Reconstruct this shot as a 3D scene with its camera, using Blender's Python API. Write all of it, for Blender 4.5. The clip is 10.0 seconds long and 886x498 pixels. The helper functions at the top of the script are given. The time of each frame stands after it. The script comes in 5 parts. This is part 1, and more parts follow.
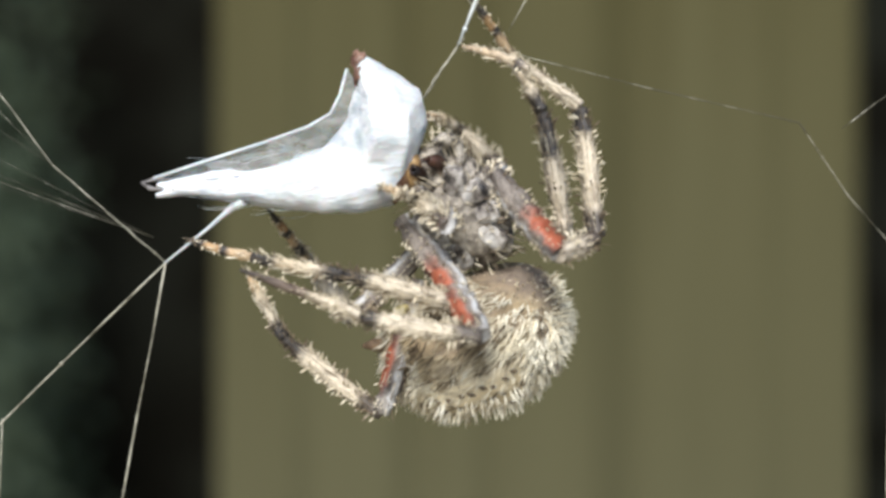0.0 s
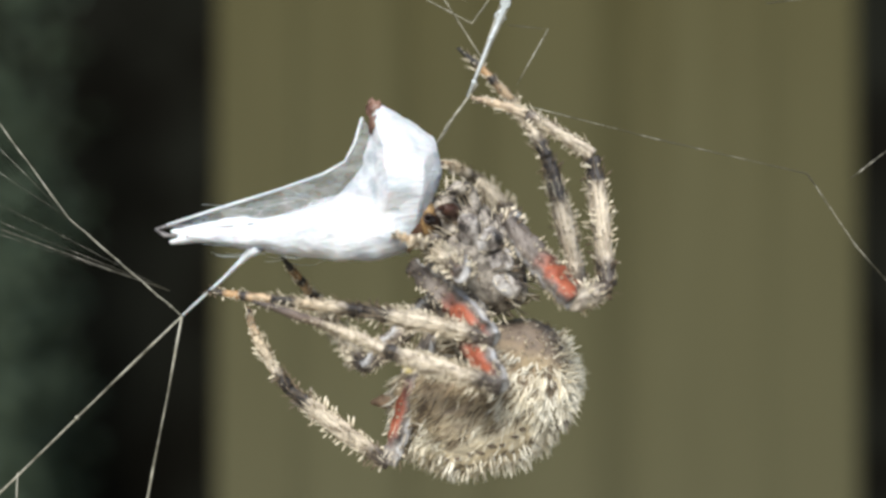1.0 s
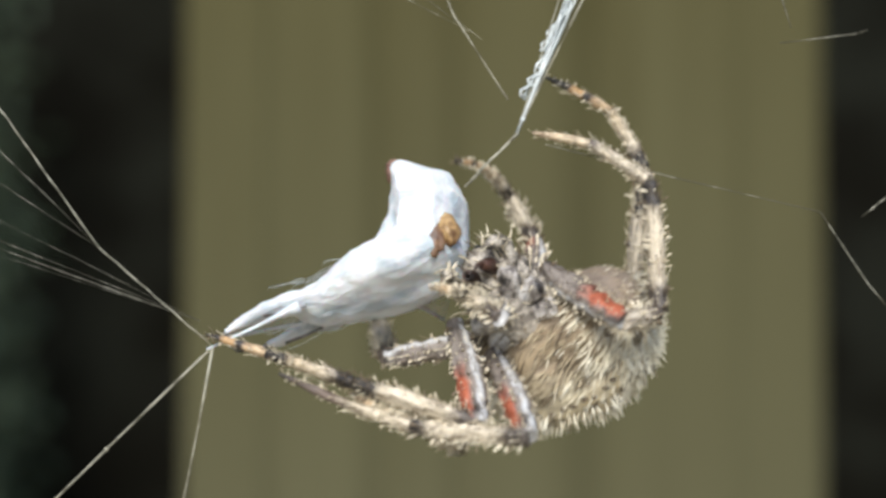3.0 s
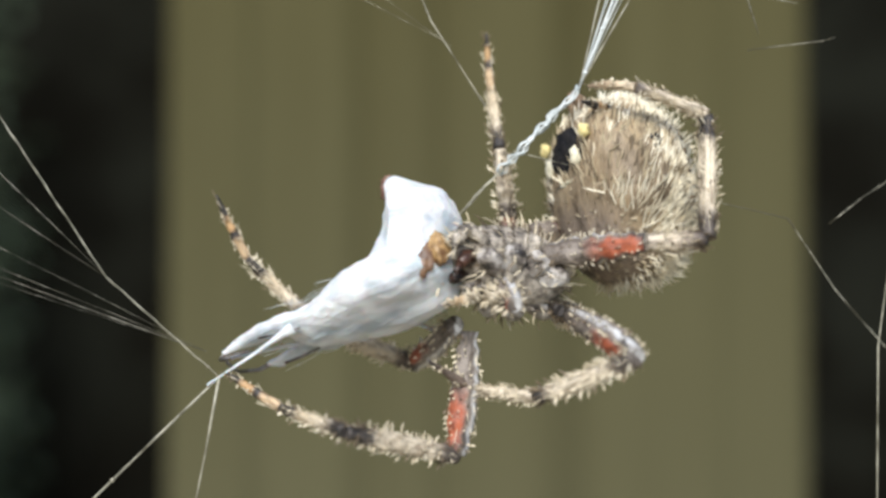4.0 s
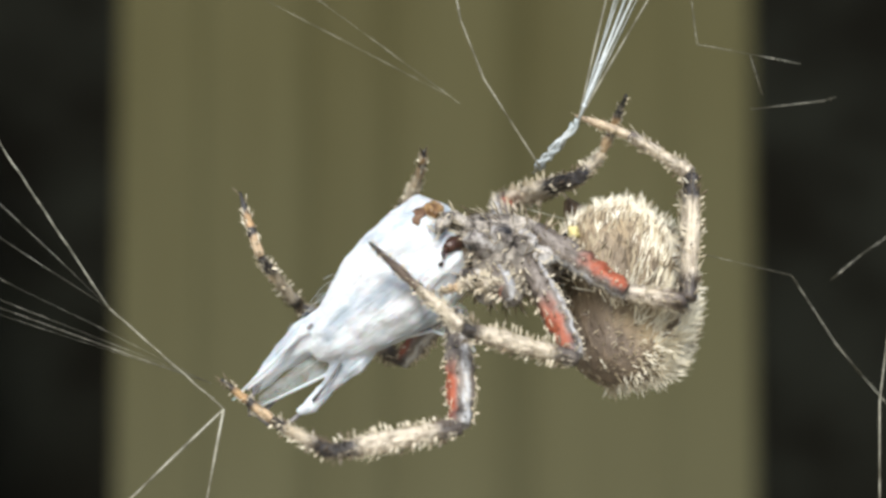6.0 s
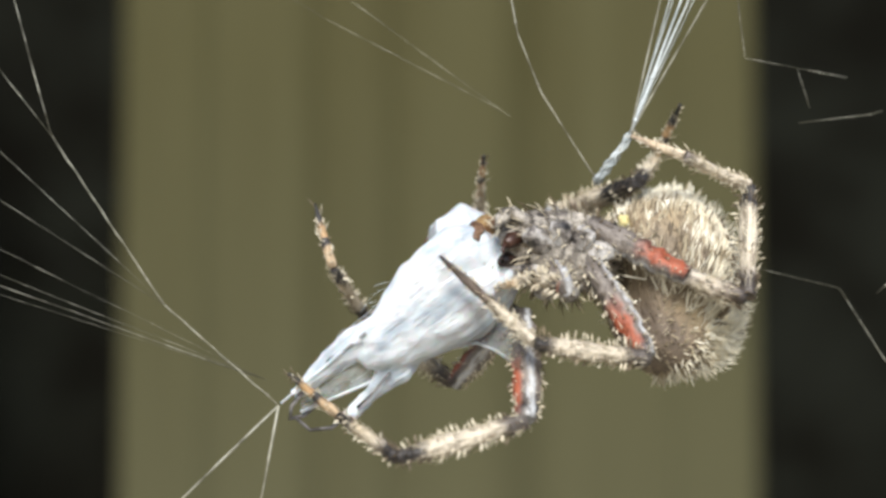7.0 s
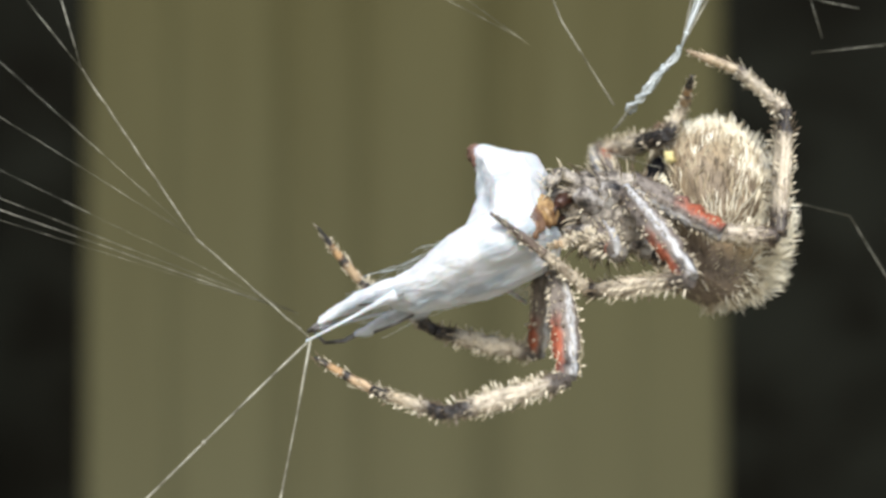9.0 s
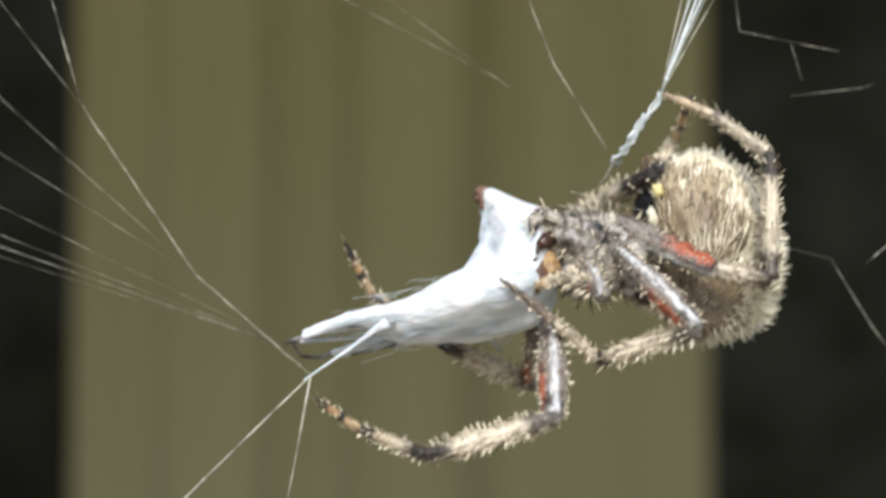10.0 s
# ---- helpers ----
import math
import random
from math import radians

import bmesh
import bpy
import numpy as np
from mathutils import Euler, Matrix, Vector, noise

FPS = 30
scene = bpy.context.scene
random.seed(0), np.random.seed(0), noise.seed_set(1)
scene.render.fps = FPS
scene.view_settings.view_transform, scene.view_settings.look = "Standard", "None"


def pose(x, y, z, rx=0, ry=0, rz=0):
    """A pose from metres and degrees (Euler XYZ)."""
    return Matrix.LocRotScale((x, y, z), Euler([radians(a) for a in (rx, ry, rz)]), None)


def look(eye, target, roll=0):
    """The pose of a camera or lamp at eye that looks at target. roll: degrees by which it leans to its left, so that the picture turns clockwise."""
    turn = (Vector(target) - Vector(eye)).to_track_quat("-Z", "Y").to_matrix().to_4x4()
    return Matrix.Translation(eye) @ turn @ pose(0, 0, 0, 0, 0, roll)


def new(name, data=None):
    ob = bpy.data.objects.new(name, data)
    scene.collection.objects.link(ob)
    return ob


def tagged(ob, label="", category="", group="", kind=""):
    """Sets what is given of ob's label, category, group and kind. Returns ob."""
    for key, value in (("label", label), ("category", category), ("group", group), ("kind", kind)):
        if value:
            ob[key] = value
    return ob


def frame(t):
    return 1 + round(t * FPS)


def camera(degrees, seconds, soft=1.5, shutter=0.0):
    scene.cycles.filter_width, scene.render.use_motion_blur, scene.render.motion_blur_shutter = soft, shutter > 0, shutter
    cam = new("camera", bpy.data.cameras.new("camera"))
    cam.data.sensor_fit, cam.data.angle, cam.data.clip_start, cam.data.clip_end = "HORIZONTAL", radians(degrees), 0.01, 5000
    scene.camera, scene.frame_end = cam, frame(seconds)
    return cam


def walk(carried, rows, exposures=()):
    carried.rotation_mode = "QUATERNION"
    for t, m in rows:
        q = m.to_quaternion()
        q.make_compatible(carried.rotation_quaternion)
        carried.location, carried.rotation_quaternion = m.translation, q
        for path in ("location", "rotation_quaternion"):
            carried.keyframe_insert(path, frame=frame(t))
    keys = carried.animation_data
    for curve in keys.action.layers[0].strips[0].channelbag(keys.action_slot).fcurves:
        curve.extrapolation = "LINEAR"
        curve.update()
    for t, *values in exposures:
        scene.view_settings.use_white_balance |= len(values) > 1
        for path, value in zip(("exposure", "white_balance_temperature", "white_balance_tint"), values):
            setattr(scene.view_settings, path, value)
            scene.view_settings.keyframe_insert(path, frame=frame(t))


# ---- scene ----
MM = 0.001
HUB = Vector((0.0, 0.0, 1.3))          # middle of the web, eye height of a garden path

# ---------------- camera ----------------
cam = camera(35, 10.0, soft=3.0, shutter=0.5)
cam.data.dof.use_dof = True
cam.data.dof.focus_distance = 0.078
cam.data.dof.aperture_fstop = 22
walk(cam, [
    (0, pose(0.00000, -0.07800, 1.30000, 90.000, 0, 0.000)),
    (0.5, pose(0.00145, -0.07800, 1.30082, 90.599, 0, 0.210)),
    (1, pose(-0.00062, -0.07800, 1.30141, 91.037, 0, -0.110)),
    (1.5, pose(0.00215, -0.07800, 1.30133, 90.979, 0, 0.196)),
    (2, pose(0.00037, -0.07800, 1.30248, 91.820, 0, -0.234)),
    (2.5, pose(-0.00124, -0.07800, 1.30259, 91.900, 0, -1.141)),
    (2.7, pose(-0.00252, -0.07800, 1.30238, 91.751, 0, -1.505)),
    (3.8, pose(-0.00570, -0.07800, 1.30274, 92.015, 0, -2.688)),
    (4, pose(-0.00293, -0.07800, 1.30263, 91.935, 0, -2.430)),
    (4.5, pose(-0.00706, -0.07800, 1.30439, 93.223, 0, -3.457)),
    (5, pose(-0.00694, -0.07800, 1.30494, 93.624, 0, -4.055)),
    (5.5, pose(-0.00632, -0.07800, 1.30408, 92.993, 0, -4.633)),
    (7, pose(-0.01066, -0.07800, 1.30455, 93.337, 0, -5.577)),
    (7.5, pose(-0.01173, -0.07800, 1.30345, 92.533, 0, -5.720)),
    (8, pose(-0.01334, -0.07800, 1.30290, 92.130, 0, -6.593)),
    (8.5, pose(-0.01409, -0.07800, 1.30290, 92.130, 0, -7.200)),
    (9, pose(-0.01450, -0.07800, 1.30248, 91.820, 0, -7.566)),
    (9.5, pose(-0.01570, -0.07800, 1.30243, 91.785, 0, -8.136)),
    (10, pose(-0.01396, -0.07800, 1.30369, 92.705, 0, -7.971)),
], exposures=[(0, 0.36), (1, 0.27), (2, 0.33), (4, 0.38), (10, 0.38)])

# ---------------- light ----------------
world = bpy.data.worlds.new("sky")
scene.world = world
world.use_nodes = True
wn = world.node_tree.nodes
sky = wn.new("ShaderNodeTexSky")
sky.sky_type = "NISHITA"
sky.sun_disc = False
sky.sun_elevation = radians(39)
sky.sun_rotation = radians(200)
wn["Background"].inputs["Strength"].default_value = 0.15
world.node_tree.links.new(sky.outputs["Color"], wn["Background"].inputs["Color"])
sun = new("sun", bpy.data.lights.new("sun", "SUN"))
sun.data.energy = 3.7
sun.data.angle = radians(22)
sun.data.color = (1.0, 0.985, 0.935)
sun.matrix_basis = look((-0.25, -1.85, 2.82), (0, 0, 1.3))


# ---------------- materials ----------------
def material(name, rough=0.6, metal=0.0, gloss=0.5):
    m = bpy.data.materials.new(name)
    m.use_nodes = True
    nt = m.node_tree
    b = nt.nodes["Principled BSDF"]
    b.inputs["Roughness"].default_value = rough
    b.inputs["Metallic"].default_value = metal
    b.inputs["Specular IOR Level"].default_value = gloss
    return m, nt, b


def coords(nt, scale=(1000, 1000, 1000)):
    tc = nt.nodes.new("ShaderNodeTexCoord")
    mp = nt.nodes.new("ShaderNodeMapping")
    mp.inputs["Scale"].default_value = scale
    nt.links.new(tc.outputs["Object"], mp.inputs["Vector"])
    return mp.outputs["Vector"]


def noise_tex(nt, vec, scale, detail=4, rough=0.6):
    n = nt.nodes.new("ShaderNodeTexNoise")
    n.inputs["Scale"].default_value = scale
    n.inputs["Detail"].default_value = detail
    n.inputs["Roughness"].default_value = rough
    nt.links.new(vec, n.inputs["Vector"])
    return n.outputs["Fac"]


def ramp(nt, fac, stops, mode="LINEAR"):
    r = nt.nodes.new("ShaderNodeValToRGB")
    r.color_ramp.interpolation = mode
    e = r.color_ramp.elements
    while len(e) < len(stops):
        e.new(0.5)
    for el, (p, c) in zip(e, stops):
        el.position = p
        el.color = (*c, 1) if len(c) == 3 else c
    nt.links.new(fac, r.inputs["Fac"])
    return r.outputs["Color"]


def mix(nt, fac, a, b, blend="MIX"):
    m = nt.nodes.new("ShaderNodeMix")
    m.data_type = "RGBA"
    m.blend_type = blend
    for sock, v in ((m.inputs[0], fac), (m.inputs[6], a), (m.inputs[7], b)):
        if isinstance(v, bpy.types.NodeSocket):
            nt.links.new(v, sock)
        else:
            sock.default_value = v if isinstance(v, float) else (*v, 1)
    return m.outputs[2]


def bump(nt, b, height, strength=0.5, distance=0.00005):
    n = nt.nodes.new("ShaderNodeBump")
    n.inputs["Strength"].default_value = strength
    n.inputs["Distance"].default_value = distance
    nt.links.new(height, n.inputs["Height"])
    nt.links.new(n.outputs["Normal"], b.inputs["Normal"])


def mottled(name, stops, scale=1.2, rough=0.65, relief=0.6, dist=0.00006, fine=6.0, gloss=0.4):
    """Two scales of blotches in object space (per millimetre), with fine relief."""
    m, nt, b = material(name, rough, 0.0, gloss)
    v = coords(nt)
    c = ramp(nt, noise_tex(nt, v, scale, 5, 0.65), stops)
    f = noise_tex(nt, v, fine, 3)
    c = mix(nt, 0.35, c, ramp(nt, f, [(0.3, (0.25, 0.25, 0.25)), (0.7, (1, 1, 1))]), "MULTIPLY")
    nt.links.new(c, b.inputs["Base Color"])
    bump(nt, b, f, relief, dist)
    return m


def banded(name, length, bands, under=None):
    """Leg cuticle: pale and dark rings along the segment; under: a red underside over part of the length."""
    m, nt, b = material(name, 0.55)
    v = coords(nt)
    sx = nt.nodes.new("ShaderNodeSeparateXYZ")
    nt.links.new(v, sx.inputs[0])
    w = noise_tex(nt, v, 1.6, 4)
    add = nt.nodes.new("ShaderNodeMath")
    add.operation = "MULTIPLY_ADD"
    nt.links.new(w, add.inputs[0])
    add.inputs[1].default_value = 0.9
    nt.links.new(sx.outputs["X"], add.inputs[2])
    div = nt.nodes.new("ShaderNodeMath")
    div.operation = "DIVIDE"
    nt.links.new(add.outputs[0], div.inputs[0])
    div.inputs[1].default_value = length + 0.45
    c = ramp(nt, div.outputs[0], bands)
    if under:
        lo, hi, col = under
        zz = nt.nodes.new("ShaderNodeMath")
        zz.operation = "MULTIPLY_ADD"
        nt.links.new(w, zz.inputs[0])
        zz.inputs[1].default_value = 0.5
        nt.links.new(sx.outputs["Z"], zz.inputs[2])
        mr = nt.nodes.new("ShaderNodeMapRange")
        nt.links.new(zz.outputs[0], mr.inputs["Value"])
        mr.inputs["From Min"].default_value = -0.4
        mr.inputs["From Max"].default_value = 0.9
        span = ramp(nt, div.outputs[0], [(lo, (0, 0, 0)), (lo + 0.18, (1, 1, 1)), (hi - 0.04, (1, 1, 1)), (hi + 0.08, (0, 0, 0))])
        low = ramp(nt, mr.outputs[0], [(0.16, (0.95, 0.95, 0.95)), (0.33, (0, 0, 0))])
        top = ramp(nt, mr.outputs[0], [(0.43, (0, 0, 0)), (0.54, (0.78, 0.78, 0.78)), (0.7, (0.78, 0.78, 0.78)), (0.86, (0, 0, 0))])
        c = mix(nt, top, c, (0.64, 0.65, 0.66))
        red = mix(nt, noise_tex(nt, v, 2.2, 3), (col[0] * 0.6, col[1] * 0.7, col[2] * 0.8), (col[0] * 1.15, col[1] * 2.0, col[2] * 2.0))
        c = mix(nt, mix(nt, 1.0, low, span, "MULTIPLY"), c, red)
    fine = noise_tex(nt, v, 5.0, 4, 0.7)
    streak = noise_tex(nt, coords(nt, (420, 2000, 2000)), 1.3, 5, 0.75)
    c = mix(nt, 0.7, c, ramp(nt, streak, [(0.4, (0.2, 0.16, 0.13)), (0.53, (1, 1, 1))]), "MULTIPLY")
    c = mix(nt, 0.35, c, ramp(nt, fine, [(0.35, (0.3, 0.27, 0.25)), (0.55, (1, 1, 1))]), "MULTIPLY")
    nt.links.new(c, b.inputs["Base Color"])
    bump(nt, b, fine, 0.6, 0.00008)
    return m


CREAM, DARK = (0.63, 0.55, 0.43), (0.035, 0.03, 0.028)
M_femur = banded("femur_cuticle", 7, [(0.0, (0.1, 0.085, 0.075)), (0.3, (0.24, 0.205, 0.175)), (0.75, (0.2, 0.165, 0.14)), (0.9, (0.08, 0.07, 0.066)), (1.0, (0.3, 0.27, 0.24))], (0.44, 0.9, (0.43, 0.066, 0.026)))
M_patella = banded("patella_cuticle", 3.5, [(0.0, (0.3, 0.26, 0.22)), (0.3, CREAM), (0.65, (0.45, 0.38, 0.3)), (0.85, (0.08, 0.06, 0.05)), (1.0, DARK)])
M_tibia = banded("tibia_cuticle", 7, [(0.0, (0.25, 0.2, 0.16)), (0.08, (0.1, 0.082, 0.07)), (0.2, (0.1, 0.082, 0.07)), (0.3, CREAM), (0.77, CREAM), (0.84, DARK), (1.0, DARK)])
M_meta = banded("metatarsus_cuticle", 4.6, [(0.0, DARK), (0.27, DARK), (0.36, CREAM), (0.8, (0.62, 0.5, 0.34)), (0.9, DARK)])
M_tarsus = banded("tarsus_cuticle", 3.6, [(0.0, (0.05, 0.04, 0.03)), (0.08, (0.55, 0.41, 0.26)), (0.4, (0.52, 0.37, 0.22)), (0.47, DARK), (0.55, DARK), (0.6, (0.5, 0.31, 0.15)), (0.74, (0.46, 0.29, 0.14)), (0.8, DARK), (1.0, (0.02, 0.018, 0.016))])
M_palemeta = banded("pale_metatarsus_cuticle", 4.2, [(0.0, (0.2, 0.19, 0.19)), (0.1, CREAM), (0.86, CREAM), (0.95, (0.2, 0.17, 0.15))])
M_paletarsus = banded("pale_tarsus_cuticle", 3.3, [(0.0, (0.2, 0.16, 0.13)), (0.14, (0.62, 0.52, 0.38)), (0.6, (0.58, 0.45, 0.3)), (1.0, (0.3, 0.22, 0.15))])
M_browntarsus = banded("brown_tarsus_cuticle", 3.8, [(0.0, (0.4, 0.33, 0.26)), (0.3, (0.2, 0.15, 0.12)), (1.0, (0.05, 0.04, 0.035))])
M_spine = mottled("pale_bristle", [(0.3, (0.55, 0.46, 0.32)), (0.7, (0.8, 0.73, 0.57))], 0.8, 0.45, 0.0)
M_darkspine = mottled("dark_bristle", [(0.3, (0.07, 0.05, 0.035)), (0.7, (0.26, 0.2, 0.13))], 0.8, 0.45, 0.0)
M_tan = mottled("tan_hair", [(0.3, (0.34, 0.27, 0.17)), (0.7, (0.6, 0.52, 0.37))], 0.6, 0.45, 0.0)
M_fringe = mottled("straw_hair", [(0.3, (0.76, 0.68, 0.5)), (0.7, (0.92, 0.88, 0.75))], 0.5, 0.4, 0.0)
M_ceph = mottled("grey_cuticle", [(0.38, (0.035, 0.03, 0.026)), (0.47, (0.17, 0.145, 0.12)), (0.56, (0.37, 0.33, 0.28)), (0.68, (0.58, 0.52, 0.44))], 1.5, 0.4, 0.9, 0.0001)
M_coxa = mottled("coxa_cuticle", [(0.37, (0.025, 0.022, 0.022)), (0.44, (0.2, 0.175, 0.155)), (0.52, (0.44, 0.41, 0.38)), (0.63, (0.64, 0.62, 0.6))], 0.9, 0.3, 0.7, 0.0001)
M_stern = mottled("sternum_cuticle", [(0.36, (0.1, 0.085, 0.07)), (0.5, (0.28, 0.245, 0.205)), (0.66, (0.5, 0.45, 0.38))], 1.8, 0.55, 0.9, 0.0001)
M_jaw = mottled("jaw_cuticle", [(0.4, (0.014, 0.01, 0.009)), (0.7, (0.09, 0.04, 0.025))], 0.8, 0.3)
M_eye, _, _b = material("eye_black", 0.1)
_b.inputs["Base Color"].default_value = (0.006, 0.006, 0.008, 1)


def abdomen_material():
    """Long axis on x (spinnerets at +x), belly at -z: dark streaked flanks, a broad pale back with rows of brown dashes."""
    m, nt, b = material("abdomen_skin", 0.55)
    v = coords(nt)
    sx = nt.nodes.new("ShaderNodeSeparateXYZ")
    nt.links.new(v, sx.inputs[0])
    n1 = noise_tex(nt, v, 0.5, 5, 0.7)
    h = nt.nodes.new("ShaderNodeMath")
    h.operation = "MULTIPLY_ADD"
    nt.links.new(n1, h.inputs[0])
    h.inputs[1].default_value = 3.6
    nt.links.new(sx.outputs["Z"], h.inputs[2])
    r = nt.nodes.new("ShaderNodeMapRange")
    nt.links.new(h.outputs[0], r.inputs["Value"])
    r.inputs["From Min"].default_value = -2.6
    r.inputs["From Max"].default_value = 5.0
    c = ramp(nt, r.outputs[0], [(0.0, (0.36, 0.29, 0.19)), (0.2, (0.22, 0.165, 0.105)), (0.38, (0.3, 0.23, 0.145)), (0.54, (0.37, 0.29, 0.18)), (0.6, (0.3, 0.23, 0.15)), (0.66, (0.66, 0.57, 0.4)), (0.84, (0.8, 0.72, 0.55)), (1.0, (0.7, 0.6, 0.42))])
    # brown flanks
    side = nt.nodes.new("ShaderNodeMath")
    side.operation = "ABSOLUTE"
    nt.links.new(sx.outputs["Y"], side.inputs[0])
    sr = nt.nodes.new("ShaderNodeMapRange")
    nt.links.new(side.outputs[0], sr.inputs["Value"])
    sr.inputs["From Min"].default_value = 3.4
    sr.inputs["From Max"].default_value = 4.2
    sr.inputs["To Max"].default_value = 0.7
    c = mix(nt, sr.outputs[0], c, (0.13, 0.095, 0.06))
    # smooth taupe front end on the belly side of the waist
    xz = nt.nodes.new("ShaderNodeMath")
    nt.links.new(sx.outputs["X"], xz.inputs[0])
    nt.links.new(sx.outputs["Z"], xz.inputs[1])
    fr = nt.nodes.new("ShaderNodeMapRange")
    nt.links.new(xz.outputs[0], fr.inputs["Value"])
    fr.inputs["From Min"].default_value = -3.6
    fr.inputs["From Max"].default_value = -4.9
    fr.inputs["To Max"].default_value = 0.85
    c = mix(nt, fr.outputs[0], c, (0.19, 0.15, 0.12))
    st = noise_tex(nt, coords(nt, (330, 1300, 1300)), 1.3, 5, 0.7)
    c = mix(nt, 0.8, c, ramp(nt, st, [(0.35, (0.34, 0.29, 0.24)), (0.47, (1, 1, 1)), (0.64, (1.25, 1.2, 1.1))]), "MULTIPLY")
    nt.links.new(c, b.inputs["Base Color"])
    bump(nt, b, st, 0.8, 0.00025)
    return m


M_abd = abdomen_material()
M_black = mottled("belly_black", [(0.4, (0.008, 0.008, 0.01)), (0.8, (0.04, 0.036, 0.034))], 1.0, 0.75, 0.8, 0.0002, 4.0, 0.2)
M_spot = mottled("belly_white", [(0.3, (0.6, 0.55, 0.38)), (0.7, (0.84, 0.8, 0.66))], 1.0, 0.5)
M_yellow = mottled("belly_yellow", [(0.3, (0.6, 0.48, 0.16)), (0.7, (0.8, 0.7, 0.36))], 1.0, 0.5)
M_spin = mottled("spinneret_brown", [(0.3, (0.1, 0.06, 0.035)), (0.7, (0.3, 0.2, 0.12))], 1.5)


def silk_material(name, alpha=1.0):
    m, nt, b = material(name, 0.5)
    v = coords(nt)
    f = noise_tex(nt, coords(nt, (250, 1500, 1500)), 2.0, 5, 0.6)
    c = ramp(nt, noise_tex(nt, coords(nt, (350, 900, 900)), 0.7, 5), [(0.36, (0.35, 0.4, 0.445)), (0.49, (0.57, 0.595, 0.62)), (0.63, (0.68, 0.7, 0.72))])
    nt.links.new(c, b.inputs["Base Color"])
    b.inputs["Sheen Weight"].default_value = 0.3
    b.inputs["Subsurface Weight"].default_value = 0.25
    b.inputs["Subsurface Scale"].default_value = 0.0008
    bump(nt, b, f, 0.65, 0.0003)
    if alpha < 1:
        a = ramp(nt, noise_tex(nt, coords(nt, (700, 700, 1400)), 1.2, 5), [(0.3, (alpha * 0.35,) * 3), (0.7, (alpha * 1.1,) * 3)])
        nt.links.new(a, b.inputs["Alpha"])
    return m


M_silk = silk_material("wrapping_silk")
M_film = silk_material("silk_film", 0.42)
M_thread = mottled("silk_thread", [(0.36, (0.1, 0.09, 0.06)), (0.66, (0.52, 0.5, 0.4))], 0.6, 0.35, 0.0)
M_strand = mottled("fresh_silk", [(0.35, (0.34, 0.39, 0.39)), (0.65, (0.76, 0.8, 0.8))], 0.7, 0.3, 0.0)
M_old = mottled("old_thread", [(0.45, (0.06, 0.054, 0.034)), (0.62, (0.5, 0.48, 0.39))], 0.5, 0.4, 0.0)
M_prey = mottled("prey_brown", [(0.35, (0.09, 0.04, 0.028)), (0.65, (0.3, 0.18, 0.13))], 1.2, 0.35)
M_preyleg = mottled("prey_leg", [(0.35, (0.03, 0.025, 0.022)), (0.65, (0.3, 0.28, 0.27))], 0.9, 0.4)
M_collar = mottled("shell_brown", [(0.35, (0.08, 0.04, 0.025)), (0.65, (0.26, 0.15, 0.08))], 1.2, 0.4)
M_amber = mottled("shell_amber", [(0.35, (0.14, 0.07, 0.03)), (0.65, (0.46, 0.3, 0.13))], 1.4, 0.4)
M_preydark = mottled("prey_dark", [(0.35, (0.01, 0.01, 0.01)), (0.7, (0.05, 0.04, 0.035))], 1.2, 0.35)


def paling_material():
    m, nt, b = material("olive_paint", 0.8, 0.0, 0.15)
    v = coords(nt, (60, 60, 6))
    n = noise_tex(nt, v, 1.0, 5, 0.6)
    c = ramp(nt, n, [(0.3, (0.05, 0.044, 0.0155)), (0.7, (0.0705, 0.064, 0.0272))])
    g = noise_tex(nt, coords(nt, (4, 4, 4)), 1.0, 3)
    c = mix(nt, 0.3, c, ramp(nt, g, [(0.3, (0.6, 0.6, 0.6)), (0.7, (1, 1, 1))]), "MULTIPLY")
    # light falloff down the face put into the paint: paler and greyer below
    tc = nt.nodes.new("ShaderNodeTexCoord")
    sx = nt.nodes.new("ShaderNodeSeparateXYZ")
    nt.links.new(tc.outputs["Object"], sx.inputs[0])
    ad = nt.nodes.new("ShaderNodeMath")
    ad.operation = "MULTIPLY_ADD"
    nt.links.new(g, ad.inputs[0])
    ad.inputs[1].default_value = 0.06
    nt.links.new(sx.outputs["Z"], ad.inputs[2])
    mr = nt.nodes.new("ShaderNodeMapRange")
    nt.links.new(ad.outputs[0], mr.inputs["Value"])
    mr.inputs["From Min"].default_value = 1.40
    mr.inputs["From Max"].default_value = 1.24
    mr.inputs["To Max"].default_value = 0.55
    c = mix(nt, mr.outputs[0], c, (0.084, 0.082, 0.05))
    nt.links.new(c, b.inputs["Base Color"])
    bump(nt, b, n, 0.3, 0.0004)
    return m


M_paling = paling_material()
# near-black base colour stands in for the deep shade in the gaps
M_shade = mottled("painted_deep_shade", [(0.42, (0.0042, 0.0039, 0.0025)), (0.62, (0.0102, 0.0108, 0.0078))], 0.012, 0.95, 0.1, 0.0005, 0.3, 0.05)
# pale so the unseen ground reflects light onto undersides
M_bounce = mottled("bounce_ground", [(0.3, (0.26, 0.22, 0.16)), (0.7, (0.42, 0.37, 0.28))], 0.02, 0.95, 0.5, 0.003, 0.3, 0.3)
M_leaf = mottled("shaded_leaf", [(0.35, (0.045, 0.066, 0.042)), (0.65, (0.108, 0.145, 0.098))], 0.008, 0.6, 0.2, 0.0005, 0.3, 0.15)
